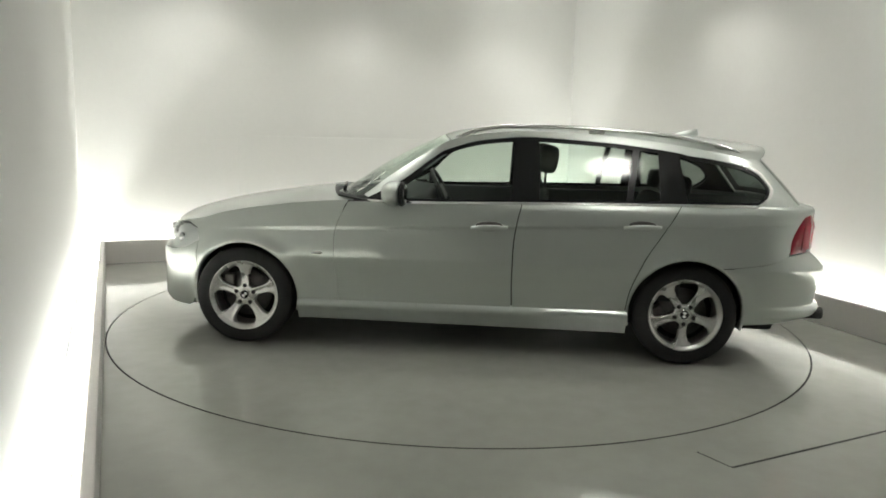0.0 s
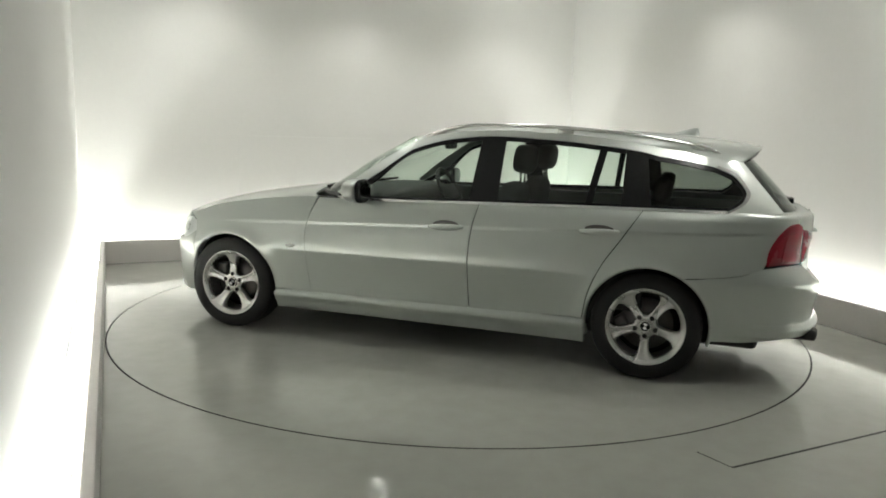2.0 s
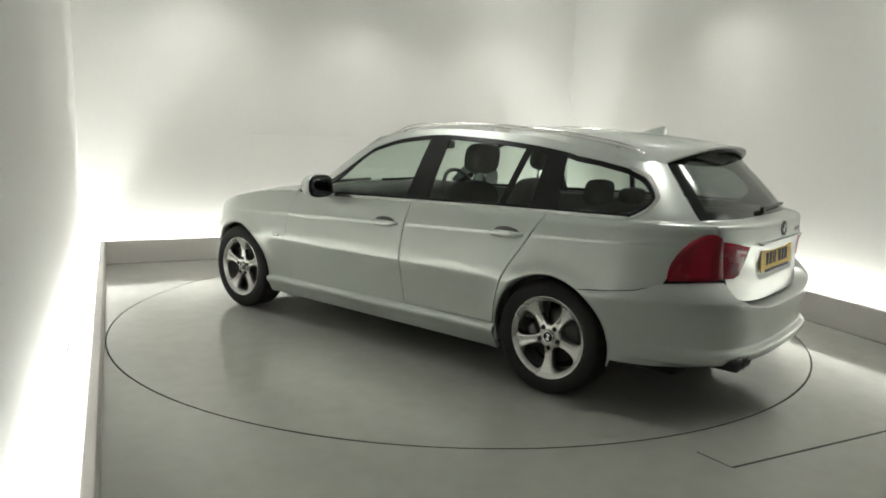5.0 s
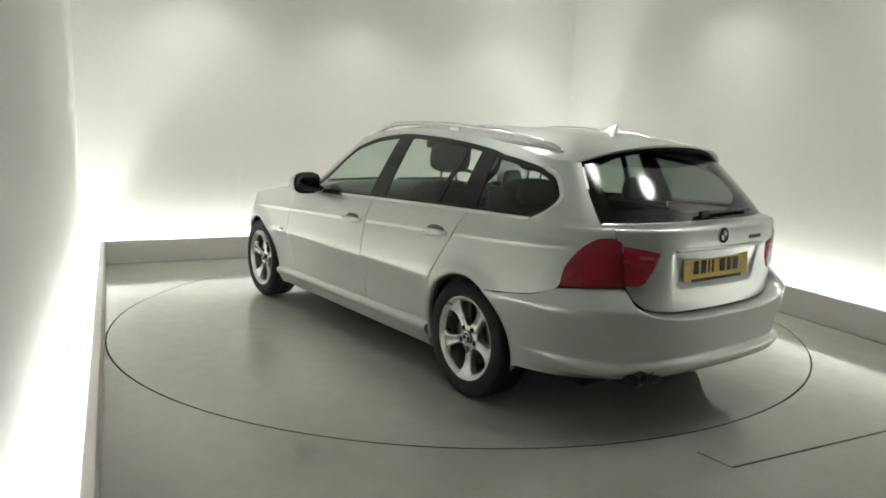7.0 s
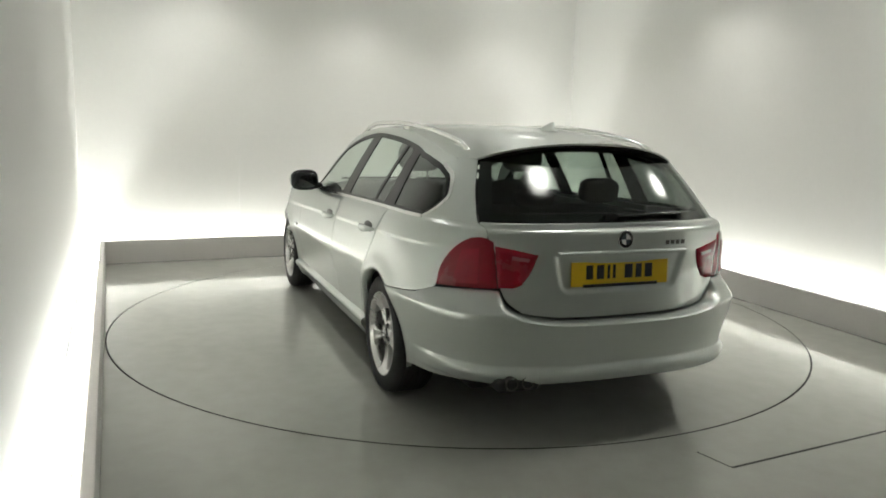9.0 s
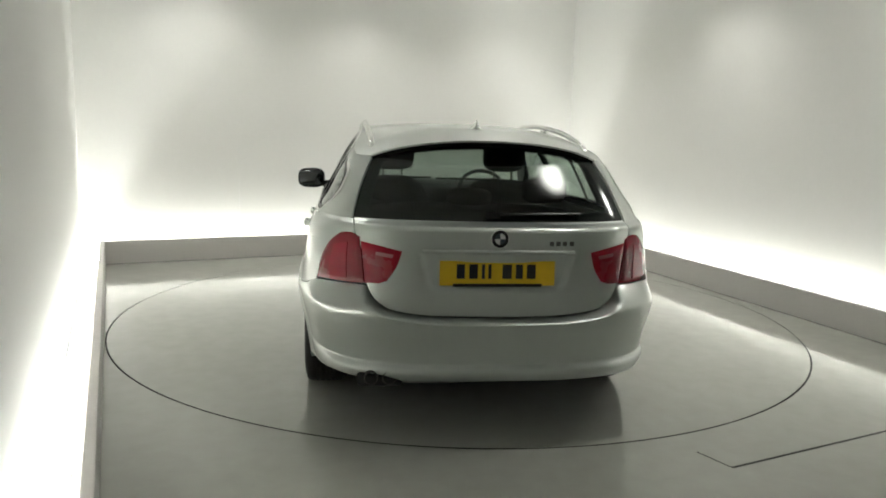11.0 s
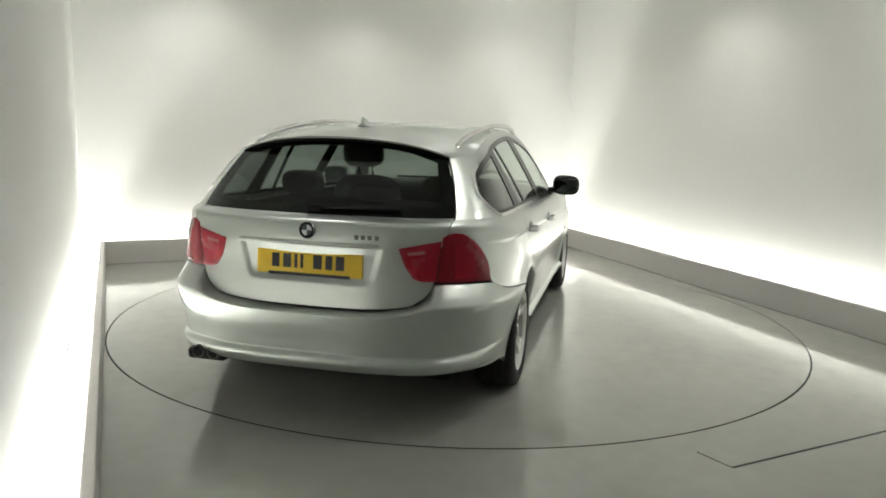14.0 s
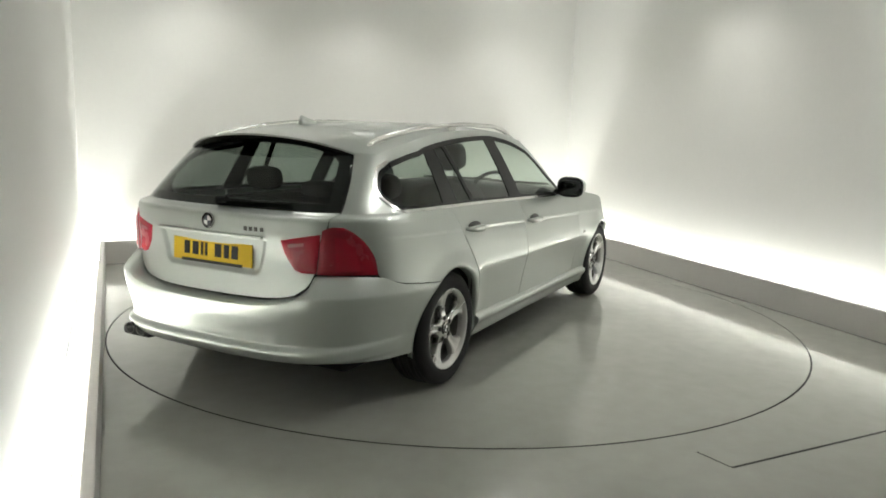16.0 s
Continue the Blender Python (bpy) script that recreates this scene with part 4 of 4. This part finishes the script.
def disc(bm, centre, normal, r, depth=0.003, n=24, r_in=0.0):
    """A round plate or ring whose face looks along normal."""
    m = Matrix.Translation(centre) @ Vector(normal).to_track_quat("Z", "Y").to_matrix().to_4x4()
    def ring(rr, z):
        return [bm.verts.new(m @ Vector((rr * math.cos(2 * math.pi * k / n), rr * math.sin(2 * math.pi * k / n), z))) for k in range(n)]
    a, b = ring(r, 0), ring(r * 0.97, depth)
    for k in range(n):
        bm.faces.new((a[k], a[(k + 1) % n], b[(k + 1) % n], b[k]))
    if r_in:
        c, d = ring(r_in, depth), ring(r_in, 0)
        for k in range(n):
            bm.faces.new((b[k], b[(k + 1) % n], c[(k + 1) % n], c[k]))
            bm.faces.new((c[k], c[(k + 1) % n], d[(k + 1) % n], d[k]))
    else:
        bm.faces.new(b)
    return m


def wedge(bm, m, r, a0, a1, z, n=6):
    c = bm.verts.new(m @ Vector((0, 0, z)))
    vs = [bm.verts.new(m @ Vector((r * math.cos(radians(a0 + (a1 - a0) * k / n)), r * math.sin(radians(a0 + (a1 - a0) * k / n)), z))) for k in range(n + 1)]
    for a, b in zip(vs, vs[1:]):
        bm.faces.new((c, a, b))


def roundel(parent, centre, normal, r):
    """A round two-tone emblem, drawn as plain shapes."""
    bm = bmesh.new()
    m = disc(bm, centre, normal, r, 0.004, 28)
    badge = part("emblem", bm, TRIM, parent, "round dark emblem with blue and white quarters")
    bm = bmesh.new()
    disc(bm, Vector(centre) + Vector(normal) * 0.0035, normal, r, 0.0015, 28, r * 0.92)
    part("rim_ring", bm, CHROME, badge)
    for mat, a in ((WHITE, 0), (BLUE, 90), (WHITE, 180), (BLUE, 270)):
        bm = bmesh.new()
        wedge(bm, m, r * 0.6, a, a + 90, 0.0055)
        part("quarter", bm, mat, badge, smooth=False)
    return badge


def plate_and_badges(car, tailgate):
    tilt = pose(-2.250, 0, 0.768, 0, 3, 0)

    def put(name, sx, y, z, sy, sz, dx, mat, parent, bevel=0.0, label=""):
        bm = box(dx, y, z, sx, sy, sz, bevel)
        bmesh.ops.transform(bm, matrix=tilt, verts=bm.verts)
        return part(name, bm, mat, parent, label, smooth=False)
    plate = put("number_plate", 0.006, 0, 0, 0.52, 0.111, -0.004, YELLOW, car, 0.002, "yellow rear plate with dark bars")
    x = 0.184
    for w, gap in ((0.036, 0.020), (0.038, 0.018), (0.014, 0.015), (0.014, 0.050), (0.042, 0.018), (0.032, 0.018), (0.040, 0.0)):
        put("bar", 0.002, x - w / 2, 0.008, w, 0.064, -0.008, INK, plate)
        x -= w + gap
    put("maker_strip", 0.003, 0.0, -0.053, 0.40, 0.014, -0.009, INK, plate)
    p = LOW.at(LOW.back(0.0, 0.925), 0.925, 0.001)
    roundel(tailgate, p, LOW.normal(0.02, 0.925), 0.041)
    n = LOW.normal(LOW.back(0.30, 0.905), 0.905)
    for y, w in ((-0.235, 0.024), (-0.265, 0.024), (-0.295, 0.024), (-0.328, 0.024)):
        c = LOW.at(LOW.back(abs(y), 0.905), 0.905, 0.002)
        part("model_badge", box(c.x, y, 0.905, 0.003, w * 0.8, 0.020, 0.001), IRON, tailgate, "small chrome model badge bar", smooth=False)
    # handle strip above the plate
    c = LOW.at(LOW.back(0.0, 0.872), 0.872, 0.0)
    part("gate_handle", box(c.x - 0.001, 0, 0.868, 0.022, 0.68, 0.014, 0.005), PAINT, tailgate)


def handles_and_mirrors(car, front_door, rear_door):
    for owner, hx, hz in ((front_door, -0.168, 0.808), (rear_door, -1.09, 0.842)):
        for ob, sy in zip(owner, (1, -1)):
            y = LOW.raw(LOW.side(hx, hz), hz).y
            bm = bmesh.new()
            rings = []
            for i in range(17):
                t = -1 + i / 8
                bow = 0.032 * (1 - t ** 4) + 0.001
                h = 0.021 * (1 - 0.62 * abs(t) ** 2.4)
                c = Vector((hx + 0.112 * t, sy * (y + bow), hz - 0.004 * t))
                rings.append([bm.verts.new(c + Vector((0, sy * 0.009 * math.cos(a), h * math.sin(a)))) for a in [2 * math.pi * k / 10 for k in range(10)]])
            for a, b in zip(rings, rings[1:]):
                for k in range(10):
                    bm.faces.new((a[k], b[k], b[(k + 1) % 10], a[(k + 1) % 10]))
            bm.faces.new(rings[0])
            bm.faces.new(rings[-1][::-1])
            bmesh.ops.recalc_face_normals(bm, faces=bm.faces)
            h = part("handle", bm, PAINT, ob)
            # flat dark oval: the shade of the painted hollow, put in as colour
            bm = bmesh.new()
            bmesh.ops.create_uvsphere(bm, u_segments=20, v_segments=10, radius=1.0, matrix=Matrix.Translation((hx, sy * (y - 0.004), hz + 0.004)) @ Matrix.Diagonal((0.092, 0.008, 0.034, 1)))
            part("handle_cup", bm, IRON, h, "dark oval in place of the shade in the hollow behind the handle")
    for ob, sy in zip(front_door, (1, -1)):
        bm = bmesh.new()
        bmesh.ops.create_uvsphere(bm, u_segments=28, v_segments=18, radius=1.0)
        for v in bm.verts:
            x, y, z = v.co
            sq = lambda a, e: math.copysign(abs(a) ** e, a)
            v.co = Vector((sq(x, 0.8) * (0.085 if x > 0 else 0.04), sq(y, 0.72) * 0.100, sq(z, 0.72) * (0.074 - 0.012 * y * sy)))
        bmesh.ops.translate(bm, verts=bm.verts, vec=(0.405, sy * 0.935, 1.0))
        m = part("mirror", bm, PAINT, ob, "silver door mirror with black base")
        part("mirror_foot", box(0.44, sy * 0.845, 0.955, 0.10, 0.10, 0.045, 0.015), TRIM, m)
        bm = bmesh.new()
        bmesh.ops.create_uvsphere(bm, u_segments=28, v_segments=12, radius=1.0)
        for v in bm.verts:
            x, y, z = v.co
            sq = lambda a, e: math.copysign(abs(a) ** e, a)
            v.co = Vector((x * 0.026, sq(y, 0.66) * 0.1005, sq(z, 0.66) * 0.075))
        bmesh.ops.translate(bm, verts=bm.verts, vec=(0.362, sy * 0.937, 1.0))
        rim = part("mirror_rim", bm, TRIM, m, "black mirror surround")
        bm = bmesh.new()
        bmesh.ops.create_uvsphere(bm, u_segments=28, v_segments=12, radius=1.0)
        for v in bm.verts:
            x, y, z = v.co
            sq = lambda a, e: math.copysign(abs(a) ** e, a)
            v.co = Vector((x * 0.012, sq(y, 0.62) * 0.088, sq(z, 0.62) * 0.058))
        bmesh.ops.translate(bm, verts=bm.verts, vec=(0.347, sy * 0.937, 1.0))
        part("mirror_glass", bm, MIRROR, m, "mirror glass")
    # side repeaters on the wings
    for sy in (1, -1):
        y = LOW.raw(LOW.side(0.90, 0.612), 0.612).y
        bm = bmesh.new()
        bmesh.ops.create_uvsphere(bm, u_segments=16, v_segments=8, radius=1.0, matrix=Matrix.Translation((0.90, sy * y, 0.612)) @ Matrix.Diagonal((0.038, 0.008, 0.012, 1)))
        part("side_repeater", bm, ALLOY, car, "small clear side repeater")


def cushion(cx, cy, cz, sx, sy, sz, e=0.45, rx=0, ry=0):
    """A padded block with rounded edges."""
    bm = bmesh.new()
    bmesh.ops.create_uvsphere(bm, u_segments=24, v_segments=14, radius=1.0)
    m = pose(cx, cy, cz, rx, ry, 0)
    for v in bm.verts:
        x, y, z = (math.copysign(abs(a) ** e, a) for a in v.co)
        v.co = m @ Vector((x * sx / 2, y * sy / 2, z * sz / 2))
    return bm


def cabin(car):
    part("cabin_floor", box(-0.45, 0, 0.36, 3.1, 1.45, 0.06, 0.02), CABIN, car)
    part("dashboard", cushion(0.52, 0, 0.86, 0.50, 1.46, 0.26, 0.5), CABIN, car, "dark dashboard")
    for sy in (1, -1):
        part("door_lining", box(-0.30, sy * 0.795, 0.66, 2.1, 0.03, 0.56, 0.012), CABIN, car)
        part("load_lining", box(-1.70, sy * 0.64, 0.66, 0.60, 0.03, 0.56, 0.012), CABIN, car)
        part("front_seat_cushion", cushion(-0.10, sy * 0.37, 0.60, 0.55, 0.52, 0.20), CLOTH, car)
        back = part("front_seat_back", cushion(-0.42, sy * 0.37, 0.80, 0.17, 0.48, 0.54, 0.5, 0, -14), CLOTH, car, "dark cloth front seat back")
        part("headrest", cushion(-0.535, sy * 0.37, 1.218, 0.13, 0.28, 0.185, 0.6, 0, -8), CLOTH, back)
        for dy in (0.06, -0.06):
            part("headrest_post", box(-0.52, sy * 0.37 + dy, 1.10, 0.012, 0.012, 0.14), CHROME, back)
    part("rear_seat_cushion", cushion(-0.98, 0, 0.60, 0.52, 1.34, 0.20), CLOTH, car)
    bench = part("rear_seat_back", cushion(-1.32, 0, 0.76, 0.16, 1.30, 0.46, 0.42, 0, -16), CLOTH, car, "dark cloth rear bench back")
    for y in (0.42, 0.0, -0.42):
        part("headrest", cushion(-1.40, y, 1.07 if y else 1.03, 0.10, 0.25, 0.14 if y else 0.09, 0.6, 0, -8), CLOTH, bench)
    part("load_cover", box(-1.80, 0, 0.94, 0.70, 1.14, 0.02, 0.006), CABIN, car, "dark retractable load cover")
    part("centre_console", box(0.05, 0, 0.56, 0.9, 0.18, 0.24, 0.03), CABIN, car)
    # steering wheel on the driver's side
    bm = bmesh.new()
    m = pose(0.22, -0.37, 0.92, 0, -62, 0)
    n, k = 32, 8
    rings = [[bm.verts.new(m @ Vector(((0.185 + 0.015 * math.cos(2 * math.pi * j / k)) * math.cos(2 * math.pi * i / n), (0.185 + 0.015 * math.cos(2 * math.pi * j / k)) * math.sin(2 * math.pi * i / n), 0.015 * math.sin(2 * math.pi * j / k)))) for j in range(k)] for i in range(n)]
    for i in range(n):
        for j in range(k):
            bm.faces.new((rings[i][j], rings[(i + 1) % n][j], rings[(i + 1) % n][(j + 1) % k], rings[i][(j + 1) % k]))
    wheel = part("steering_wheel", bm, CABIN, car, "black steering wheel")
    bm = box(0, 0, -0.01, 0.12, 0.34, 0.03, 0.012)
    bmesh.ops.transform(bm, matrix=m, verts=bm.verts)
    part("spoke", bm, CABIN, wheel)
    part("interior_mirror", cushion(0.10, 0, 1.285, 0.03, 0.24, 0.06), CABIN, car)


def lathe(profile, n=56):
    """Turns (radius, y) pairs about the y axis."""
    bm = bmesh.new()
    rings = [[bm.verts.new((r * math.cos(2 * math.pi * k / n), y, r * math.sin(2 * math.pi * k / n))) for k in range(n)] for r, y in profile]
    for a, b in zip(rings, rings[1:]):
        for k in range(n):
            bm.faces.new((a[k], a[(k + 1) % n], b[(k + 1) % n], b[k]))
    return bm


def wheels(car):
    """Five-spoke alloy wheels; y points outwards from the car on the left flank."""
    tyre = [(0.214, 0.098), (0.225, 0.106), (0.245, 0.1125), (0.27, 0.1125), (0.292, 0.106), (0.305, 0.096), (0.310, 0.080)]
    for y in (0.055, 0.03, 0.0, -0.03, -0.055):
        tyre += [(0.312, y + 0.010), (0.306, y + 0.008), (0.306, y + 0.004), (0.312, y + 0.002)]
    tyre += [(0.310, -0.080), (0.292, -0.106), (0.25, -0.1125), (0.214, -0.098)]
    rim = [(0.224, 0.098), (0.2255, 0.104), (0.221, 0.107), (0.215, 0.103), (0.207, 0.097), (0.202, 0.092), (0.197, 0.087), (0.195, 0.080), (0.194, 0.060)]
    barrel = [(0.194, 0.060), (0.190, 0.0), (0.196, -0.06), (0.214, -0.098)]
    half_width = spline([(0.02, 0.028), (0.06, 0.028), (0.10, 0.0245), (0.135, 0.027), (0.165, 0.034), (0.184, 0.046), (0.199, 0.068)])
    face_y = spline([(0.02, 0.078), (0.06, 0.080), (0.10, 0.075), (0.15, 0.080), (0.196, 0.090)])

    def rim_mesh():
        bm = lathe(rim, 80)
        bmesh.ops.recalc_face_normals(bm, faces=bm.faces)
        # spokes: waisted, flaring into the rim, with a shallow trough between two raised flanks
        for s in range(5):
            a = radians(90 + 72 * s)
            rings = []
            for i in range(17):
                r = 0.030 + i / 16 * 0.169
                w, f = half_width(r), face_y(r)
                trough = 0.006 * math.sin(math.pi * min(1.0, max(0.0, (r - 0.065) / 0.125)))
                sect = [(-w, f - 0.040), (-w, f - 0.011), (-w * 0.86, f - 0.002), (-w * 0.62, f), (-w * 0.40, f - trough), (0.0, f - trough * 1.15),
                        (w * 0.40, f - trough), (w * 0.62, f), (w * 0.86, f - 0.002), (w, f - 0.011), (w, f - 0.040)]
                row = []
                for d, y in sect:
                    rr = math.sqrt(max(r * r - d * d, 1e-5)) if r > 0.14 else r
                    row.append(bm.verts.new((rr * math.cos(a) - d * math.sin(a), y, rr * math.sin(a) + d * math.cos(a))))
                rings.append(row)
            for p, q in zip(rings, rings[1:]):
                for k in range(10):
                    bm.faces.new((p[k], p[k + 1], q[k + 1], q[k]))
        # hub, scalloped between the spokes
        n = 60
        prof = [(0.001, 0.081), (0.040, 0.081), (0.058, 0.0805), (0.069, 0.074), (0.072, 0.060), (0.072, 0.02)]
        rings = []
        for r, y in prof:
            row = []
            for k in range(n):
                t = 2 * math.pi * k / n
                rr = r * (1 + 0.06 * math.cos(5 * (t - math.pi / 2))) if r > 0.05 else r
                row.append(bm.verts.new((rr * math.cos(t), y, rr * math.sin(t))))
            rings.append(row)
        for p, q in zip(rings, rings[1:]):
            for k in range(n):
                bm.faces.new((p[k], p[(k + 1) % n], q[(k + 1) % n], q[k]))
        bmesh.ops.recalc_face_normals(bm, faces=bm.faces)
        return bm
    first = None
    spin = {(1, 1): 0, (1, -1): 20, (-1, 1): 36, (-1, -1): 10}
    for fx in (1, -1):
        for sy in (1, -1):
            m = Matrix.Translation((fx * WHEEL_X, sy * 0.765, WHEEL_Z)) @ (Matrix.Rotation(math.pi, 4, "Z") if sy < 0 else Matrix.Identity(4)) @ Matrix.Rotation(radians(spin[fx, sy]), 4, "Y")
            if first is None:
                w = part("wheel", rim_mesh(), ALLOY, car, "five-spoke silver alloy wheel")
                b = lathe(tyre)
                bmesh.ops.recalc_face_normals(b, faces=b.faces)
                part("tyre", b, RUBBER, w, "black low-profile tyre")
                b = lathe([(0.03, 0.012), (0.150, 0.012), (0.152, 0.0), (0.150, -0.012), (0.03, -0.012)], 40)
                bmesh.ops.recalc_face_normals(b, faces=b.faces)
                part("brake_disc", b, IRON, w, "steel brake disc")
                part("caliper", box(0.118, 0.0, 0.055, 0.075, 0.06, 0.13, 0.015), IRON, w)
                b = lathe(barrel)
                bmesh.ops.recalc_face_normals(b, faces=b.faces)
                part("rim_barrel", b, BARREL, w, "darker grey inner barrel")
                b = lathe([(0.02, -0.02), (0.184, -0.02), (0.184, -0.03), (0.02, -0.03)], 40)
                bmesh.ops.recalc_face_normals(b, faces=b.faces)
                part("backing_plate", b, UNDER, w)
                # black discs on the hub face paint the shade inside the bolt holes
                for k in range(5):
                    a = radians(90 + 72 * k)
                    bb = bmesh.new()
                    disc(bb, (0.0585 * math.cos(a), 0.0795, 0.0585 * math.sin(a)), (0, 1, 0), 0.0135, 0.003, 16)
                    part("bolt_hole", bb, UNDER, w)
                bb = bmesh.new()
                disc(bb, (0, 0.083, 0), (0, 1, 0), 0.033, 0.005, 24)
                cap = part("centre_cap", bb, TRIM, w, "dark round centre cap")
                bb = bmesh.new()
                disc(bb, (0, 0.0875, 0), (0, 1, 0), 0.033, 0.0015, 24, 0.028)
                part("cap_ring", bb, CHROME, w)
                bb = bmesh.new()
                mm = Matrix.Translation((0, 0.0885, 0)) @ Vector((0, 1, 0)).to_track_quat("Z", "Y").to_matrix().to_4x4()
                wedge(bb, mm, 0.018, 0, 90, 0.0)
                wedge(bb, mm, 0.018, 180, 270, 0.0)
                part("cap_quarters", bb, WHITE, w)
                w.matrix_local = m
                first = w
            else:
                c = first.copy()
                scene.collection.objects.link(c)
                c.parent = car
                c.matrix_local = m
                for k in first.children:
                    kc = k.copy()
                    scene.collection.objects.link(kc)
                    kc.parent = c


CAR = estate_car()


# ---- the turning of the table and the car on it ----
def heading(t):
    return 175.56 - 7.097 * t


def motions():
    rows_car, rows_table = [], []
    for k in range(33):
        t = k * 0.5
        a = radians(heading(t))
        ox, oy = -0.076, 0.177
        x = CENTRE.x + math.cos(a) * ox - math.sin(a) * oy
        y = CENTRE.y + math.sin(a) * ox + math.cos(a) * oy
        rows_car.append((t, pose(x, y, 0, 0, 0, heading(t))))
        rows_table.append((t, pose(CENTRE.x, CENTRE.y, 0, 0, 0, heading(t))))
    walk(CAR, rows_car)
    walk(TABLE, rows_table)


motions()
